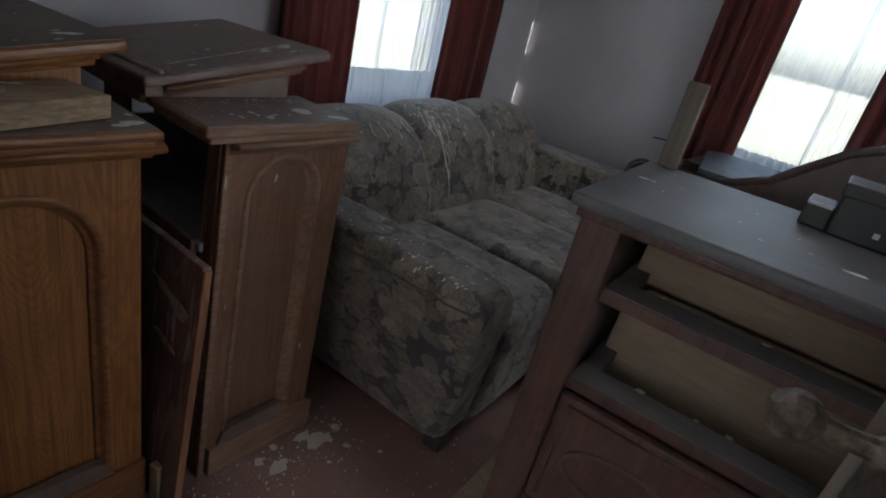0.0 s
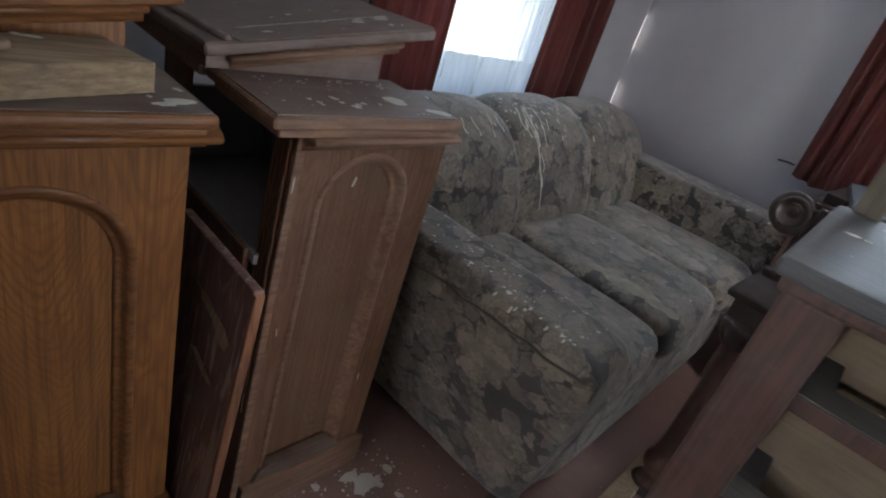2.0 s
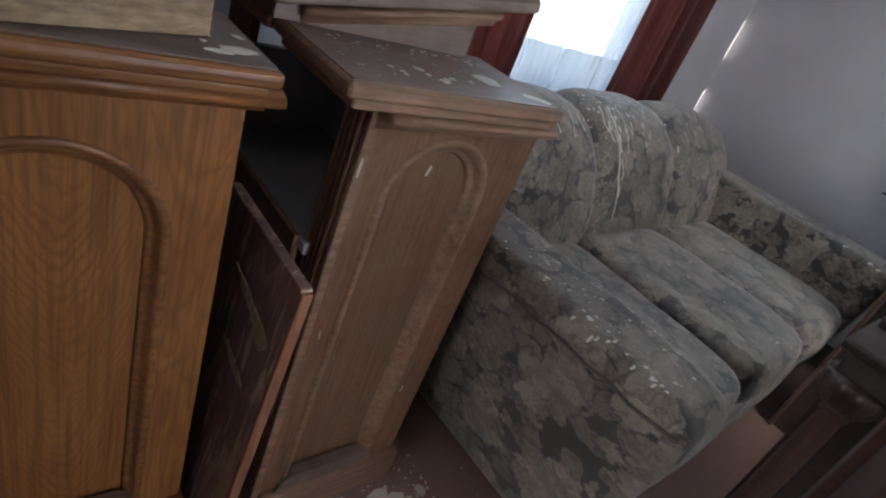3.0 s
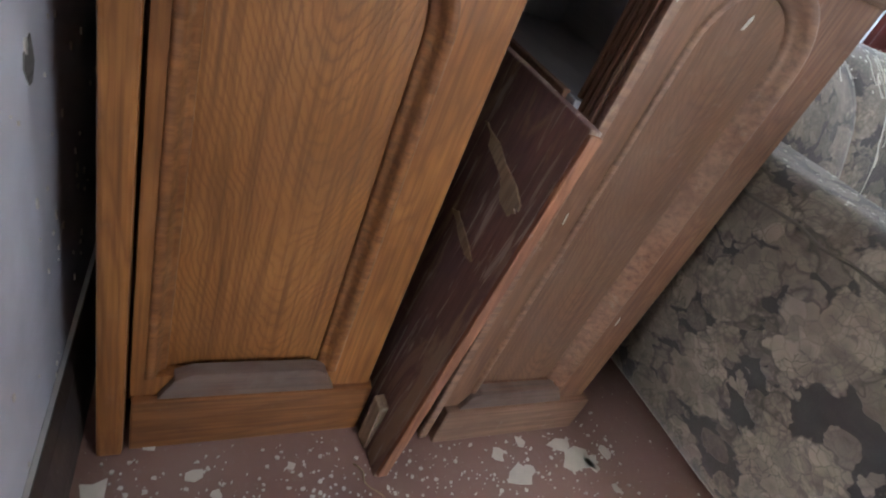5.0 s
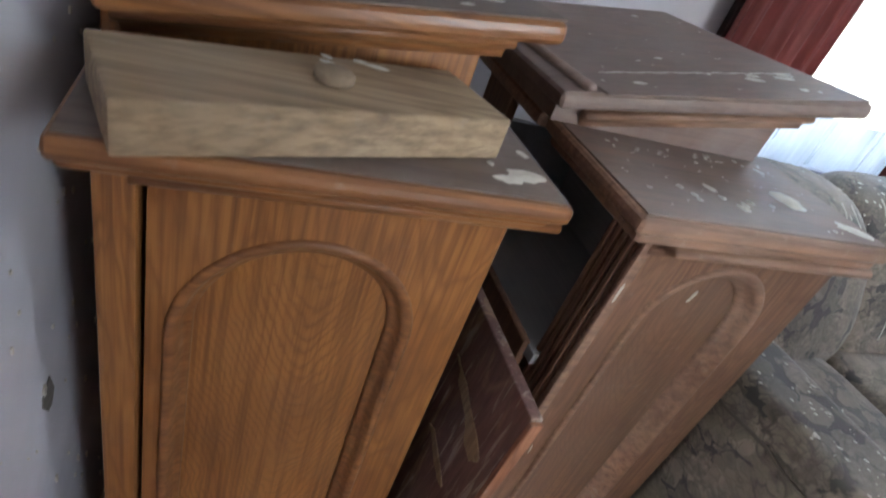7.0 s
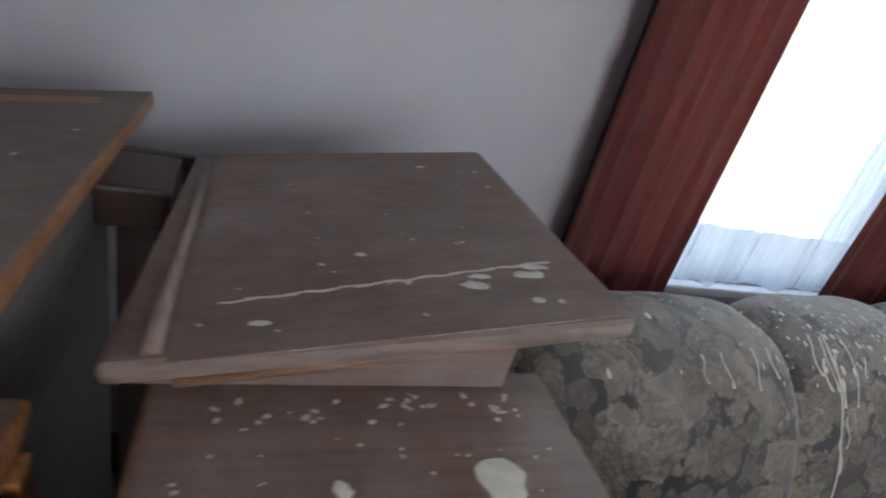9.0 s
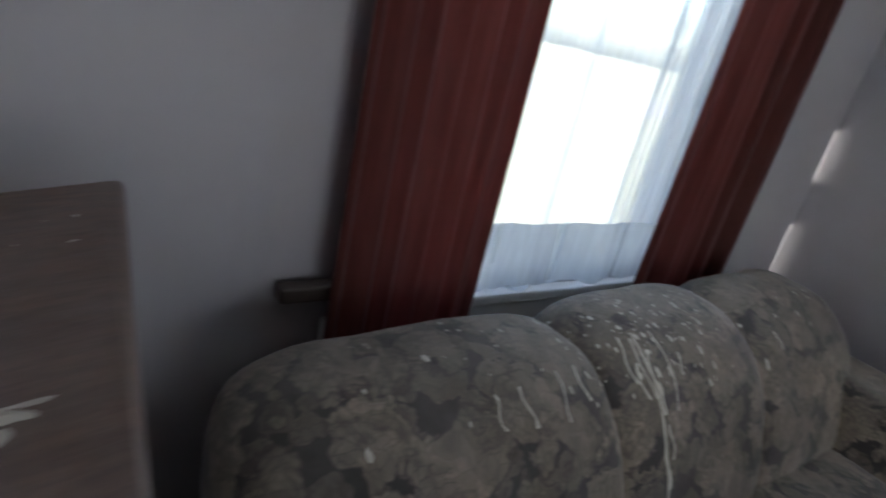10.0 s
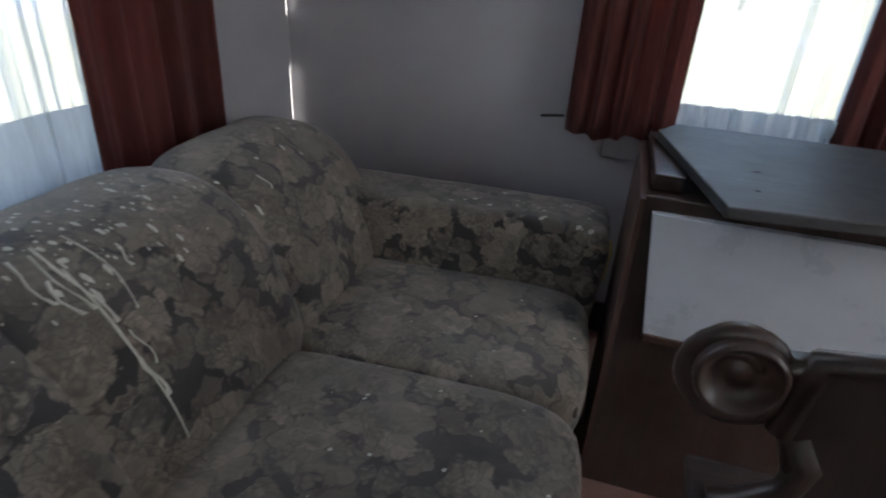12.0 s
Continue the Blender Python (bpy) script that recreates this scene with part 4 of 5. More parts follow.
for k, (a, b, z) in enumerate(BACKS):
    own = crowned(-1.41, -1.06, a, b, 0.30, z)
    cush = sofa_part("back_cushion", own, FABRIC)
sofa_part("back_board", pillow(-1.42, -1.26, 1.42, 3.07, 0.05, 0.56, 9.0, 0.0, 10, 0.003), FABRIC)
for x, y in ((-0.47, 1.50), (-0.47, 2.95), (-1.33, 1.50), (-1.33, 2.95)):
    sofa_part("leg", prism([(x - 0.03, y - 0.03), (x + 0.03, y - 0.03), (x + 0.03, y + 0.03), (x - 0.03, y + 0.03)], "z", 0.0, 0.12, 0.006), DARK, "dark wooden block foot")


# ---------------------------------------------------------------- droppings, dust and stains
def surface(objects):
    """A tree to cast rays at, of meshes in world metres."""
    verts, faces = [], []
    for ob in objects:
        base = len(verts)
        shift = root_place(ob)
        verts += [v.co + shift for v in ob.data.vertices]
        faces += [[base + i for i in f.vertices] for f in ob.data.polygons]
    return BVHTree.FromPolygons(verts, faces)


def blot(bm, tree, start, way, size, rng, stretch=1.0, along=None, lift=0.0016):
    """A dried splash that follows the surface under it."""
    way = Vector(way).normalized()
    u = way.orthogonal().normalized() if along is None else Vector(along)
    u = (u - way * u.dot(way)).normalized()
    w = way.cross(u)
    n = 11

    def drop(p):
        hit, normal, _, dist = tree.ray_cast(p, way, 1.2)
        return None if hit is None else hit + normal * (lift if normal.dot(way) < 0 else -lift)

    mid = drop(Vector(start))
    if mid is None:
        return
    ring = []
    for i in range(n):
        a = 2 * math.pi * i / n
        r = size * 0.7 * rng.uniform(0.75, 1.15)
        p = drop(Vector(start) + u * math.cos(a) * r * stretch + w * math.sin(a) * r)
        if p is None or (p - mid).length > size * stretch * 2.5 + 0.01:
            return
        ring.append(p - (p - mid) * 0.0)
    c = bm.verts.new(mid - way * 0.0012)
    vs = [bm.verts.new(p) for p in ring]
    for i in range(n):
        bm.faces.new((c, vs[i], vs[(i + 1) % n]))


def drip(bm, tree, y, z0, length, width, rng, x_from=-0.4):
    """A run of droppings down the front of the back cushions."""
    last = None
    steps = max(4, int(length / 0.012))
    for k in range(steps + 1):
        f = k / steps
        z = z0 - length * f
        if z < 0.485:
            break
        yy = y + 0.006 * math.sin(f * 5 + y * 40) + 0.004 * f
        wd = width * 0.6 * (0.4 + 0.6 * abs(math.sin(f * 7 + y * 13))) * (1.2 - 0.5 * f)
        if k == steps:
            wd = width * 0.9
        row = []
        for s in (-1, -0.35, 0.35, 1):
            hit, normal, _, _ = tree.ray_cast(Vector((x_from, yy + s * wd, z)), Vector((-1, 0, 0)), 2.0)
            if hit is None:
                row = None
                break
            row.append(hit + normal * (0.001 if abs(s) == 1 else 0.0028))
        if row is not None:
            row = [bm.verts.new(p) for p in row]
            if last is not None:
                for i in range(3):
                    bm.faces.new((last[i], last[i + 1], row[i + 1], row[i]))
        last = row


rng = random.Random(11)
tree = surface(sofa_parts)
welt = []
for k in range(9):
    hit = tree.ray_cast(Vector((-0.3, 2.99 + 0.010 * math.sin(k * 0.4), 0.47 + 0.0145 * k)), Vector((-1, 0, 0)), 2.0)[0]
    if hit is not None:
        welt.append(hit + Vector((0.003, 0, 0)))
part("piping", tube(welt, 0.0055, 6), GOLD, cush, "frayed gold welt", True)
spat = bmesh.new()
# streaks over the middle of the back
for y, z0, ln, wd in ((2.115, 0.79, 0.07, 0.004), (2.13, 0.795, 0.10, 0.005), (2.135, 0.77, 0.29, 0.0045), (2.18, 0.795, 0.10, 0.003), (2.15, 0.68, 0.06, 0.003), (2.10, 0.765, 0.045, 0.005), (2.22, 0.77, 0.03, 0.004), (2.085, 0.79, 0.05, 0.004), (2.14, 0.64, 0.07, 0.007),
                     (1.82, 0.77, 0.04, 0.005), (1.90, 0.775, 0.05, 0.004), (1.955, 0.77, 0.035, 0.005), (1.765, 0.765, 0.03, 0.004), (2.62, 0.76, 0.03, 0.003)):
    drip(spat, tree, y, z0, ln, wd, rng)
for k in range(170):
    y = rng.gauss(2.2, 0.13) if k % 3 else rng.uniform(1.5, 2.95)
    blot(spat, tree, (rng.uniform(-1.33, -1.12), y, 1.3), (0, 0, -1), rng.choice((0.002, 0.003, 0.004, 0.006)), rng, rng.uniform(1, 2.2), (1, 0.2, 0))
for k in range(120):
    blot(spat, tree, (rng.uniform(-0.98, -0.38), rng.uniform(1.34, 1.50), 1.0), (0, 0, -1), rng.choice((0.0015, 0.002, 0.003, 0.004)), rng, rng.uniform(1, 1.8))
for k in range(16):
    blot(spat, tree, (rng.uniform(-0.40, -0.37) - rng.uniform(0, 0.2), rng.uniform(1.335, 1.36), 1.0), (0, 0, -1), 0.0035, rng, 1.6)
for k in range(40):
    blot(spat, tree, (rng.uniform(-0.9, -0.45), rng.uniform(1.6, 2.9), 1.0), (0, 0, -1), rng.choice((0.002, 0.003, 0.005)), rng, 1.4)
for k in range(26):
    blot(spat, tree, (rng.uniform(-0.85, -0.45), rng.uniform(2.96, 3.10), 1.0), (0, 0, -1), rng.choice((0.003, 0.005, 0.008)), rng, 1.6)
for x, s in ((-0.66, 0.006), (-0.55, 0.007), (-0.78, 0.004)):
    blot(spat, tree, (x, 1.355, 1.0), (0, 0, -1), s, rng, 1.7, (1, 0, 0))
single("sofa_droppings", spat, GUANO, "dried white bird droppings spattered over the sofa", "droppings", kind="stuff")
pad = bmesh.new()
for k in range(7):
    f = k / 6
    blot(pad, tree, (-0.70 + 0.25 * f, 2.075 + 0.03 * f + 0.008 * math.sin(k * 2.1), 1.0), (0, 0, -1), 0.030 + 0.022 * math.sin(3.1 * f), rng, 1.5, (1, 0.1, 0), 0.0035)
single("torn_padding", pad, WORN, "pale padding showing through the torn seat", "padding", kind="stuff")


def flat_spots(name, z, spots, label, mat=GUANO, tip=None):
    """Splashes and specks on a level top: (x, y, size, stretch, angle)."""
    own = bmesh.new()
    r = random.Random(len(spots))
    for x, y, size, stretch, ang in spots:
        n = 13
        ca, sa = math.cos(radians(ang)), math.sin(radians(ang))
        c = own.verts.new((x, y, z + min(0.002, size * 0.3)))
        ring = []
        for i in range(n):
            a = 2 * math.pi * i / n
            q = size * 0.72 * r.uniform(0.75, 1.15)
            u, w = q * stretch * math.cos(a), q * math.sin(a)
            ring.append(own.verts.new((x + u * ca - w * sa, y + u * sa + w * ca, z + 0.0003)))
        for i in range(n):
            own.faces.new((c, ring[i], ring[(i + 1) % n]))
    if tip:
        tipped(own, *tip)
    return single(name, own, mat, label, "droppings", kind="stuff")


def specks(n, x0, x1, y0, y1, sizes, seed):
    r = random.Random(seed)
    return [(r.uniform(x0, x1), r.uniform(y0, y1), r.choice(sizes), r.uniform(1, 2), r.uniform(0, 180)) for _ in range(n)]


flat_spots("ledge_droppings", 0.9318, [(-0.786, 1.155, 0.030, 1.1, 20), (-0.735, 1.215, 0.016, 2.6, 60), (-0.785, 1.025, 0.010, 1.4, 30), (-0.762, 0.985, 0.005, 1.5, 60), (-0.765, 1.028, 0.007, 1.2, 0), (-0.757, 1.055, 0.008, 1.3, 0), (-0.748, 1.045, 0.009, 1.4, 20),
           (-0.765, 1.07, 0.008, 1, 0), (-0.775, 0.975, 0.007, 1, 0), (-0.752, 0.985, 0.005, 1.3, 0), (-0.765, 1.105, 0.006, 1.2, 0)] + specks(34, -0.885, -0.85, 0.93, 1.2, (0.002, 0.003, 0.004), 3) + specks(30, -0.85, -0.72, 0.90, 1.23, (0.0015, 0.002, 0.003), 4),
           "dried white droppings on the pedestal ledge")
streak = [(-0.930 - 0.0007 * k + 0.0015 * math.sin(k * 1.3), 0.925 + k * 0.0078, (0.0022, 0.0030, 0.0026, 0.0038)[k % 4], 3.0, 94) for k in range(40)]
flat_spots("top_droppings", 1.0547, streak + [(-0.935, 1.205, 0.011, 2.2, 84), (-0.950, 1.215, 0.009, 2.4, 76), (-0.925, 1.145, 0.012, 1.6, 70), (-0.94, 1.155, 0.007, 2.4, 80), (-0.895, 0.955, 0.006, 2.2, 80), (-0.89, 1.195, 0.007, 1.3, 60), (-0.885, 1.215, 0.005, 1.2, 0), (-1.0, 1.05, 0.006, 1.5, 70), (-0.985, 1.01, 0.004, 1.5, 70), (-1.26, 1.17, 0.006, 2, 80), (-0.94, 1.085, 0.005, 1.4, 0)]
           + specks(26, -1.25, -0.87, 0.9, 1.25, (0.0015, 0.002, 0.003), 5), "dried white streak of droppings on the pedestal top", tip=T2)
flat_spots("pedestal_droppings", 1.0490, [(-0.90, 0.735, 0.011, 2.2, 65), (-0.885, 0.75, 0.008, 2.4, 70), (-0.925, 0.735, 0.006, 1.8, 80), (-0.855, 0.715, 0.007, 1.5, 70), (-0.87, 0.66, 0.004, 1.5, 70)] + specks(18, -1.2, -0.83, 0.5, 0.79, (0.0015, 0.002, 0.003), 6),
           "dried white droppings on the oak top", tip=T1)
flat_spots("step_droppings", 0.9297, [(-0.745, 0.775, 0.015, 2.0, 90), (-0.735, 0.755, 0.012, 1.8, 90), (-0.79, 0.79, 0.007, 1.6, 30), (-0.78, 0.755, 0.005, 1.4, 0), (-0.76, 0.745, 0.005, 1.4, 0)], "dried white droppings on the oak ledge")
flat_spots("plank_droppings", 0.9683, [(-0.83, 0.645, 0.008, 2.2, 80), (-0.835, 0.63, 0.006, 1.8, 80), (-0.815, 0.60, 0.007, 1.4, 60), (-0.83, 0.60, 0.006, 1.5, 40)], "pale spots on the plank")

# scratches on the pedestal fronts
own = bmesh.new()
for x, y, z, w, h, tilt in ((-0.7535, 1.196, 0.555, 0.005, 0.055, 8), (-0.769, 1.09, 0.79, 0.006, 0.02, -10), (-0.7535, 0.958, 0.80, 0.004, 0.03, 0), (-0.7535, 1.21, 0.30, 0.003, 0.02, 5), (-0.7535, 0.975, 0.50, 0.002, 0.02, 5)):
    b = prism([(-w / 2, -h / 2), (w * 0.2, -h * 0.4), (w / 2, h * 0.3), (w * 0.1, h / 2), (-w * 0.4, h * 0.2)], "x", x, x + 0.0012)
    turn_about(b, (x, 0, 0), tilt, "X")
    bmesh.ops.translate(b, verts=b.verts, vec=(0, y, z))
    merge(own, b)
single("pedestal_scratches", own, GUANO, "pale scratches and drips on the pedestal front", "stain", kind="stuff")

# ---------------------------------------------------------------- floor litter
def flake(x, y, size, seed, z=0.0012, stretch=1.0):
    r = random.Random(seed)
    n = r.randint(6, 9)
    a0 = r.uniform(0, 6.28)
    pts = []
    for i in range(n):
        a = a0 + 2 * math.pi * i / n
        q = size * r.uniform(0.45, 1.15)
        pts.append((x + q * math.cos(a), y + q * stretch * math.sin(a)))
    return prism(pts, "z", z, z + 0.0022)


BIG = ((-0.667, 1.245, 0.030, 1.5), (-0.655, 1.275, 0.018, 1.0), (-0.70, 1.225, 0.020, 1.6), (-0.652, 1.10, 0.026, 1.2), (-0.700, 1.075, 0.018, 1.0), (-0.665, 1.125, 0.014, 1.0), (-0.72, 1.135, 0.014, 0.8), (-0.676, 1.325, 0.018, 0.8),
       (-0.72, 0.435, 0.032, 0.7), (-0.735, 0.56, 0.012, 1.2), (-0.70, 0.59, 0.012, 0.7), (-0.79, 0.50, 0.010, 1.0), (-0.73, 0.70, 0.008, 1.0), (-0.60, 1.30, 0.010, 1.0), (-0.52, 1.36, 0.008, 1.0), (-0.585, 1.22, 0.010, 0.8))
for i, (x, y, s, st) in enumerate(BIG):
    single("paint_flake", flake(x, y, s, 40 + i, 0.001, st), FLAKE, "curled flake of white paint on the floor", "paint flake", "paint flakes")
own = bmesh.new()
r = random.Random(9)
for i in range(1000):
    if i < 640:
        x, y = r.gauss(-0.69, 0.07), r.uniform(0.44, 1.35)
    else:
        x, y = r.uniform(-0.70, 0.1), r.uniform(0.45, 1.6)
    if x < -0.775 or (x < -0.735 and 0.81 < y < 1.29):
        continue
    merge(own, flake(x, y, r.choice((0.0009, 0.0012, 0.0015, 0.002, 0.0028, 0.004)), 900 + i, 0.0006))
single("floor_grit", own, FLAKE, "small white paint chips and grit scattered on the floor", "grit", kind="stuff")
single("floor_wire", tube([(-0.72 + 0.008 * k, 0.80 + 0.004 * k + 0.006 * math.sin(k), 0.003) for k in range(16)], 0.0015, 5), RAW_UP, "thin pale wire lying on the floor", "wire", smooth=True)
single("floor_strip", turn_about(box(-0.285, -0.225, 1.30, 2.06, 0.001, 0.022, 0.004), (-0.25, 1.65, 0), 3), RAW_UP, "dusty wooden strip lying on the floor", "strip")

# ---------------------------------------------------------------- dresser with its drawers missing
DR = Vector((0.23, 1.54, 0.0))
DR_TURN = 4.0
dresser = thing("dresser", DR, "reddish mahogany dresser with missing drawers and a grey dusty top", "dresser")


def dr(name, bm, mat, label="", smooth=False, parent=None):
    return part(name, turn_about(bm, DR, DR_TURN), mat, parent or dresser, label, smooth)


X0, X1, Y0, Y1 = -0.160, 0.63, 1.275, 1.745
dr("top", rounded_slab(X0 - 0.020, X1 + 0.035, Y0 - 0.026, Y1 + 0.01, 0.958, 0.983), GREY_TOP, "grey dusty top board")
dr("top_moulding", box(X0 - 0.008, X1 + 0.02, Y0 - 0.012, Y1, 0.938, 0.958, 0.006), REDDISH, "reddish top moulding")
for x in (X0, X1 - 0.075):
    dr("corner_post", box(x, x + 0.075, Y0, Y0 + 0.07, 0.0, 0.938, 0.006), REDDISH)
    dr("corner_post", box(x, x + 0.075, Y1 - 0.07, Y1, 0.0, 0.938, 0.006), REDDISH)
for x in (X0 + 0.02, X1 - 0.035):
    dr("side_panel", box(x, x + 0.015, Y0 + 0.07, Y1 - 0.07, 0.10, 0.938, 0.002), REDDISH)
dr("back", box(X0 + 0.075, X1 - 0.075, Y1 - 0.03, Y1 - 0.018, 0.10, 0.938, 0.002), TAN, "tan backboard seen through the drawer gaps")
for z0, z1 in ((0.788, 0.936), (0.54, 0.780)):
    dr("inner_board", prism([(X0 + 0.085, z0), (X1 - 0.085, z0), (X1 - 0.085, z1), (X0 + 0.13, z1), (X0 + 0.105, z1 - 0.02), (X0 + 0.09, z1 - 0.06)], "y", Y0 + 0.215, Y0 + 0.23, 0.003), TAN, "tan board inside the drawer gap")
for z in (0.79, 0.592):
    rail = dr("drawer_rail", box(X0 + 0.074, X1 - 0.074, Y0 + 0.030, Y0 + 0.105, z, z + 0.026, 0.003), REDDISH)
    dr("rail_dust", box(X0 + 0.076, X1 - 0.076, Y0 + 0.034, Y0 + 0.102, z + 0.0255, z + 0.0275, 0), GREY_WOOD, "grey dust on the rail", parent=rail)
    for x in (X0 + 0.076, X1 - 0.116):
        dr("drawer_runner", box(x, x + 0.04, Y0 + 0.106, Y1 - 0.072, z, z + 0.022, 0.003), GREY_WOOD)
for x in (X0 + 0.050, X1 - 0.062):
    dr("inner_side", box(x, x + 0.012, Y0 + 0.072, Y1 - 0.03, 0.30, 0.938, 0), GREY_WOOD)
drawer = dr("drawer", box(X0 + 0.078, X1 - 0.078, Y0 + 0.010, Y0 + 0.03, 0.315, 0.588, 0.004), REDDISH, "carved lower drawer front")
ring = [((X0 + X1) / 2 - 0.16 + 0.11 * math.cos(k * 0.26), Y0 + 0.008, 0.45 + 0.055 * math.sin(k * 0.26)) for k in range(25)]
dr("carving", tube(ring, 0.006, 6), REDDISH, "carved oval", True, drawer)
dr("carving", tube([(X0 + 0.10, Y0 + 0.009, 0.34), (X0 + 0.10, Y0 + 0.009, 0.57), (X1 - 0.10, Y0 + 0.009, 0.57), (X1 - 0.10, Y0 + 0.009, 0.34)], 0.004, 6), REDDISH, "", True, drawer)
dr("drawer", box(X0 + 0.078, X1 - 0.078, Y0 + 0.010, Y0 + 0.03, 0.10, 0.31, 0.004), REDDISH)
r = random.Random(3)
flat_spots("dresser_droppings", 0.9835, [(-0.13, 1.50, 0.012, 1.7, 20), (-0.11, 1.50, 0.006, 1.5, 0), (0.26, 1.385, 0.012, 2.4, 10), (0.12, 1.37, 0.004, 1.4, 0)] + specks(24, -0.15, 0.5, 1.36, 1.66, (0.002, 0.003), 8), "pale droppings and specks on the dresser top")
flat_spots("rail_droppings", 0.6199, [(0.05, 1.365, 0.010, 1.6, 20), (0.16, 1.375, 0.006, 1.3, 0), (0.22, 1.38, 0.008, 1.5, 0)], "pale spots on the dresser rail")
flat_spots("upper_rail_droppings", 0.8179, [(0.20, 1.375, 0.007, 1.8, 10), (0.02, 1.365, 0.003, 1.4, 0)], "pale spots on the upper dresser rail")

# black case on the dresser
case = thing("black_case", (0.32, 1.66, 0.9835), "black cardboard case lying on the dresser top", "case")
part("body", box(0.195, 0.60, 1.60, 1.73, 0.9835, 1.075, 0.005), BLACK, case)
part("lid", box(0.19, 0.605, 1.595, 1.735, 1.060, 1.086, 0.004), BLACK, case)
part("flap", box(0.145, 0.195, 1.615, 1.725, 0.9835, 1.030, 0.004), BLACK, case)
part("mark", box(0.265, 0.275, 1.5965, 1.5995, 1.005, 1.015, 0), LABELS, case, "small pale mark")
part("edge_trim", box(0.147, 0.190, 1.612, 1.6165, 1.026, 1.0315, 0.001), LABELS, case, "thin pale strip along the edge")

# plank standing behind the dresser
pl = box(-0.168, -0.124, 1.692, 1.712, 0.9835, 1.178, 0.003)
board2 = single("upright_plank", pl, PLANK_END, "tan wooden plank end standing on the dresser corner", "plank")

# ---------------------------------------------------------------- the open door with its old knob
door = thing("door_1", (0.40, 0.27, 0.0), "open door in worn tan paint with an old metal knob", "door", kind="structure")
H0, H1 = Vector((0.405, 0.265, 0)), Vector((0.280, 0.862, 0))
leafdir = (H1 - H0).normalized()
nrm = Vector((-leafdir.y, leafdir.x, 0))
if nrm.dot(Vector((0.187, 0.343, 0)) - H1) < 0:
    nrm = -nrm
length = (H1 - H0).length


def on_leaf(bm):
    m = Matrix((( leafdir.x, nrm.x, 0, H0.x), (leafdir.y, nrm.y, 0, H0.y), (0, 0, 1, 0), (0, 0, 0, 1)))
    bmesh.ops.transform(bm, matrix=m, verts=bm.verts)
    return bm


part("leaf", on_leaf(box(0.0, length, -0.038, 0.0, 0.008, 2.03, 0.003)), DOOR_PAINT, door)
for a, b in ((0.12, 0.85), (1.05, 1.85)):
    part("raised_panel", on_leaf(box(0.12, length - 0.13, -0.002, 0.008, a, b, 0.005)), DOOR_PAINT, door)
plate = part("lock_plate", on_leaf(box(length - 0.085, length - 0.035, 0.0, 0.004, 0.92, 1.09, 0.0015)), PEWTER, door, "pitted metal plate")
kn = lathe([(0.014, 0.003), (0.013, 0.008), (0.0095, 0.013), (0.0085, 0.034), (0.0105, 0.046), (0.0165, 0.052), (0.020, 0.060), (0.0195, 0.070), (0.014, 0.078), (0.006, 0.081), (0.0005, 0.081)], (0, 0, 0), "y", 11)
for v in kn.verts:
    if v.co.y > 0.05:
        v.co *= 1 + 0.06 * noise.noise(v.co * 90.0)
bmesh.ops.translate(kn, verts=kn.verts, vec=(length - 0.06, 0, 1.012))
part("knob", on_leaf(kn), PEWTER, door, "faceted pitted metal knob")

# ---------------------------------------------------------------- dark console with columns and a scrolled crest
con = thing("console_table", (0.05, 2.08, 0.0), "dark mahogany console with turned columns and a scrolled crest", "console table")
TZ = 0.685
part("top", rounded_slab(-0.335, 0.62, 1.93, 2.22, TZ - 0.022, TZ), MATT_DARK, con, "dark top board")
part("top_dust", box(-0.325, 0.61, 1.94, 2.13, TZ - 0.0003, TZ + 0.0012, 0), MATT_DARK, con, "grey dust on the top")
part("frieze", box(-0.315, 0.60, 1.955, 2.20, TZ - 0.075, TZ - 0.022, 0.004), DARK, con)


def column(x, y):
    prof = [(0.040, 0.0), (0.042, 0.03), (0.030, 0.05), (0.036, 0.075), (0.046, 0.09), (0.046, 0.115), (0.034, 0.13), (0.028, 0.15), (0.031, 0.17), (0.029, 0.20), (0.027, 0.46), (0.025, 0.500), (0.031, 0.512),
            (0.029, 0.522), (0.036, 0.535), (0.054, 0.560), (0.060, 0.585), (0.060, 0.610)]
    col = part("column", lathe(prof, (x, y, 0.0), steps=28), REDDISH, con, "turned reddish column", True)
    cap = lathe([(0.036, 0.530), (0.047, 0.542), (0.058, 0.560), (0.066, 0.580), (0.068, 0.600), (0.062, 0.608)], (x, y, 0.0), steps=108)
    for v in cap.verts:
        d = Vector((v.co.x - x, v.co.y - y))
        d *= 1 + 0.06 * abs(math.sin(9 * math.atan2(d.y, d.x)))
        v.co.x, v.co.y = x + d.x, y + d.y
    part("capital", cap, DARK, col, "gadrooned dark capital", True)
    part("foot", lathe([(0.052, 0.0), (0.055, 0.012), (0.05, 0.026), (0.030, 0.034)], (x, y, 0.0), steps=24), DARK, col, "", True)


for x, y in ((-0.262, 2.0), (0.545, 2.0)):
    column(x, y)
part("lower_shelf", box(-0.30, 0.59, 2.03, 2.20, 0.10, 0.125, 0.004), DARK, con)
part("back_panel", box(-0.31, 0.59, 2.185, 2.205, 0.0, TZ - 0.075, 0.003), DARK, con)
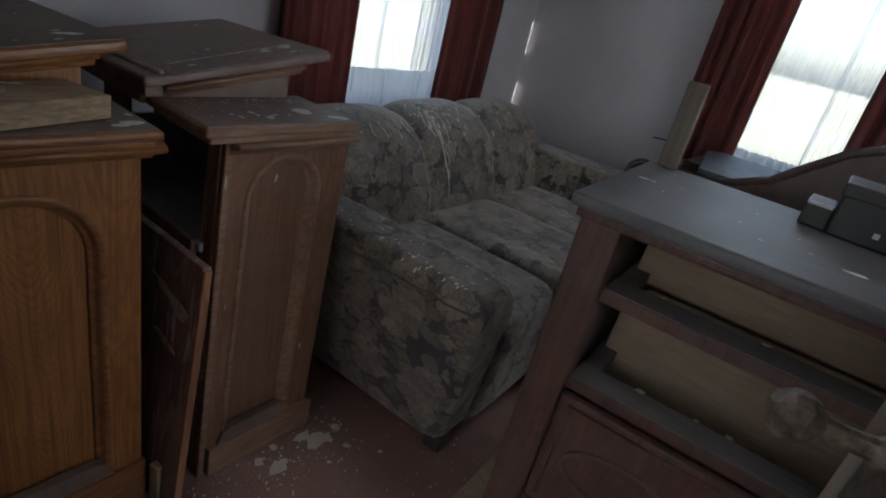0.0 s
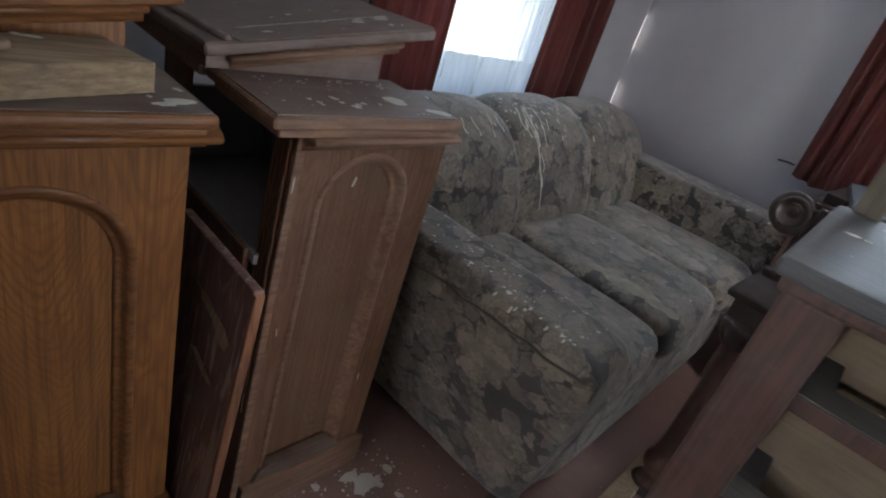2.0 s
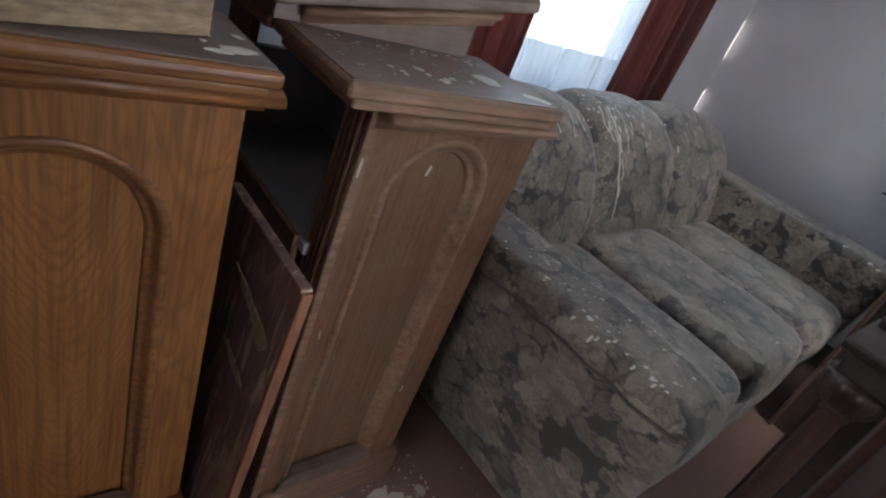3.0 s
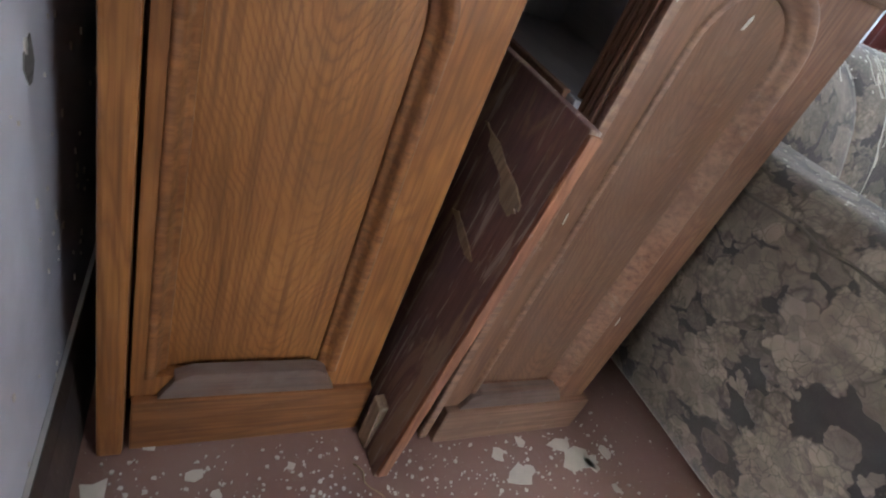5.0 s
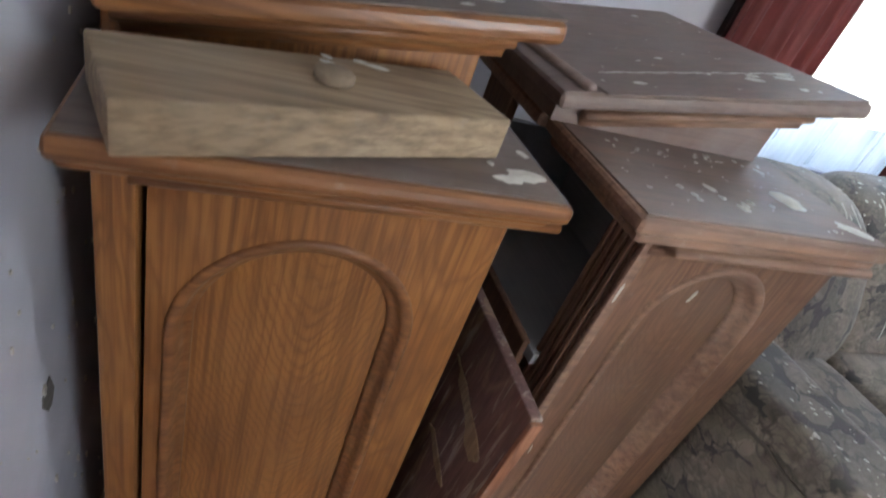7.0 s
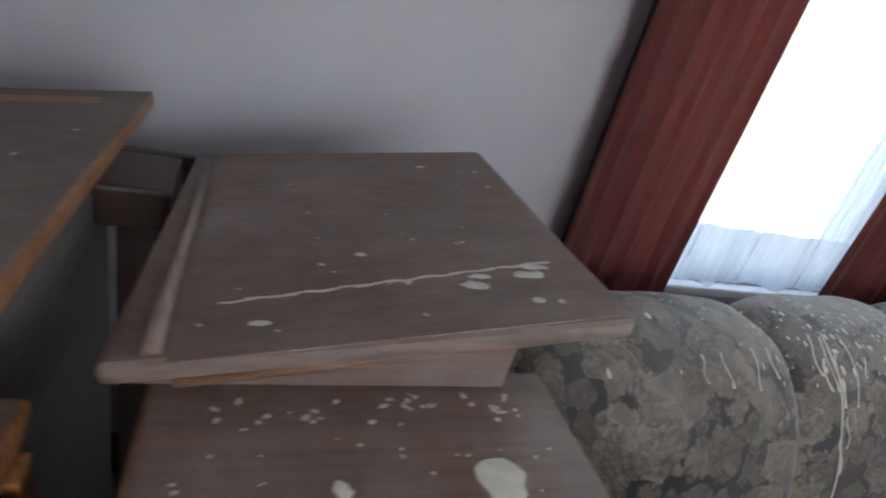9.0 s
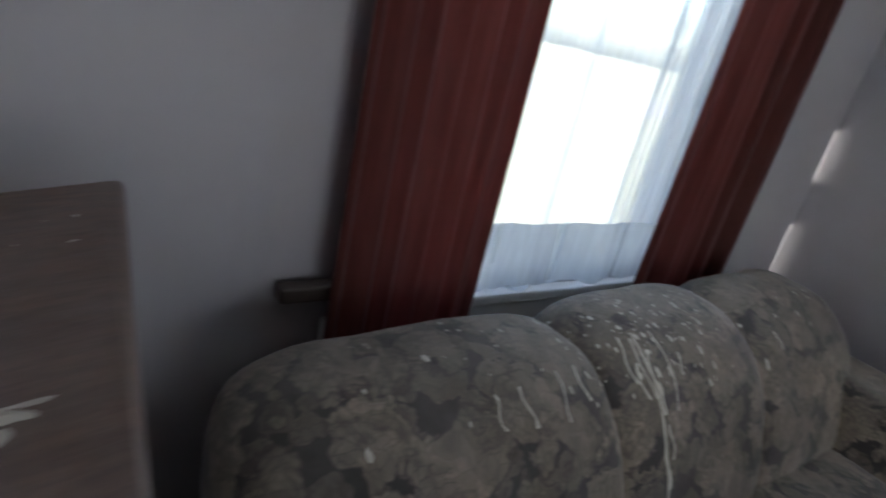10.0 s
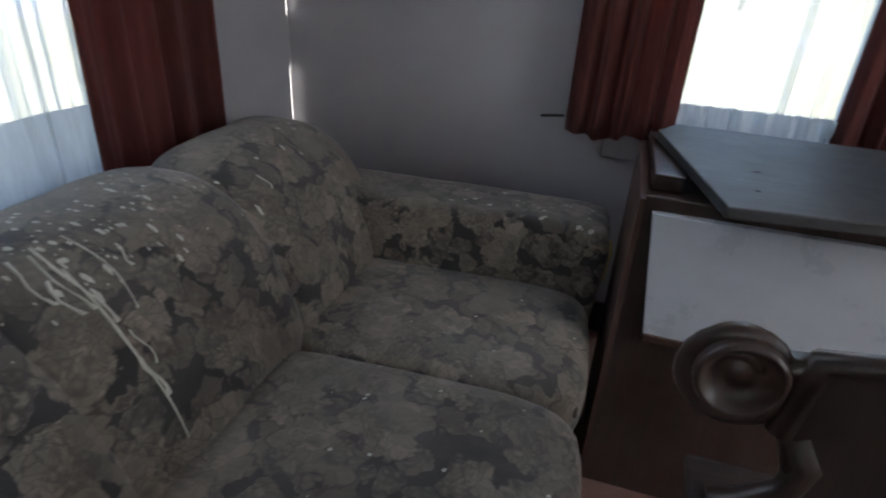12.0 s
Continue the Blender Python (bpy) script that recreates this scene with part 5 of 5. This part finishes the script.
# crest: S-scrolls at both ends that rise to a bowed board
CX = 0.14
for s in (-1, 1):
    cx, cz, pts, rad = CX + s * 0.475, 0.862, [], []
    for k in range(42):
        a = 0.4 + k * 0.31
        rr = 0.012 + 0.0020 * k * 0.42
        pts.append((cx - s * rr * math.cos(a), 2.146, cz + rr * math.sin(a)))
        rad.append(0.0075 + 0.0001 * k)
    vol = part("volute", tube(pts, rad, 10, flat=2.0), DARK, con, "carved spiral scroll", True)
    part("rosette", lathe([(0.0005, -0.012), (0.008, -0.013), (0.012, -0.009), (0.022, -0.010), (0.030, -0.016), (0.034, -0.024), (0.038, -0.025), (0.041, -0.018), (0.041, 0.018), (0.034, 0.026), (0.0005, 0.027)], (cx, 2.146, cz), "y", 32), DARK, vol, "round turned boss", True)
    path = [(CX + s * 0.46, 2.146, TZ + 0.005), (CX + s * 0.43, 2.146, TZ + 0.012), (CX + s * 0.395, 2.146, TZ + 0.045), (CX + s * 0.385, 2.146, TZ + 0.085), (CX + s * 0.405, 2.146, TZ + 0.12)]
    part("bracket", tube(path, [0.016, 0.017, 0.015, 0.014, 0.013], 10, flat=1.5), DARK, con, "curved scroll bracket", True)
prof = [(CX - 0.425, TZ + 0.10), (CX - 0.415, TZ + 0.185), (CX - 0.36, TZ + 0.192), (CX - 0.30, TZ + 0.20), (CX - 0.22, TZ + 0.225), (CX - 0.14, TZ + 0.26), (CX - 0.07, TZ + 0.325), (CX, TZ + 0.385), (CX + 0.06, TZ + 0.415), (CX + 0.14, TZ + 0.42), (CX + 0.22, TZ + 0.40),
        (CX + 0.30, TZ + 0.30), (CX + 0.37, TZ + 0.18), (CX + 0.40, TZ + 0.085), (CX + 0.40, TZ - 0.0), (CX - 0.38, TZ - 0.0)]
prof = [(a, b + 0.022 if b > TZ + 0.05 else b) for a, b in prof]
part("crest_board", prism(prof, "y", 2.135, 2.165, 0.006), DARK, con, "bowed dark crest board")
part("crest_moulding", tube([(a, 2.138, b) for a, b in prof[:13]], 0.013, 8), DARK, con, "raised rounded edge", True)

con.location += Vector((0.026, -0.035, 0.0))

# ---------------------------------------------------------------- dark cabinet with a pale front under the north window
gc = thing("low_cabinet", (0.1, 3.0, 0.0), "dark low cabinet with a pale laminate front", "cabinet")
part("body", box(-0.375, 0.62, 2.76, 3.22, 0.0, 0.80, 0.004), DARK, gc)
part("front_panel", prism([(-0.353, 0.772), (-0.314, 0.491), (0.615, 0.49), (0.615, 0.772)], "y", 2.735, 2.758, 0.003), PALE, gc, "pale blue-grey glossy front")
part("panel_strip", box(-0.314, 0.615, 2.730, 2.760, 0.475, 0.494, 0.003), REDDISH, gc, "reddish strip under the front")
part("side_strip", box(-0.382, -0.370, 2.735, 3.20, 0.0, 0.80, 0.002), REDDISH, gc)
for x in (-0.33, 0.57):
    part("spacer", box(x - 0.03, x + 0.03, 2.80, 3.18, 0.80, 0.835, 0.003), DARK, gc)
lid = prism([(-0.350, 3.10), (-0.254, 2.59), (0.10, 2.63), (0.60, 2.72), (0.66, 3.16), (-0.30, 3.20)], "z", 0.836, 0.858, 0.004)
single("loose_board", lid, LID, "dark grey dusty loose board lying on the low cabinet", "board")
flat_spots("board_marks", 0.8586, [(-0.17, 2.83, 0.010, 1.6, 20), (-0.19, 2.70, 0.007, 1.4, 0)], "dark knots and marks on the loose board", IRON)
single("curtain_hook", tube([(-0.61, 3.40, 0.80), (-0.63, 3.37, 0.805), (-0.675, 3.365, 0.80)], 0.004, 6), IRON, "thin iron curtain hook at the hem", "hook", smooth=True)
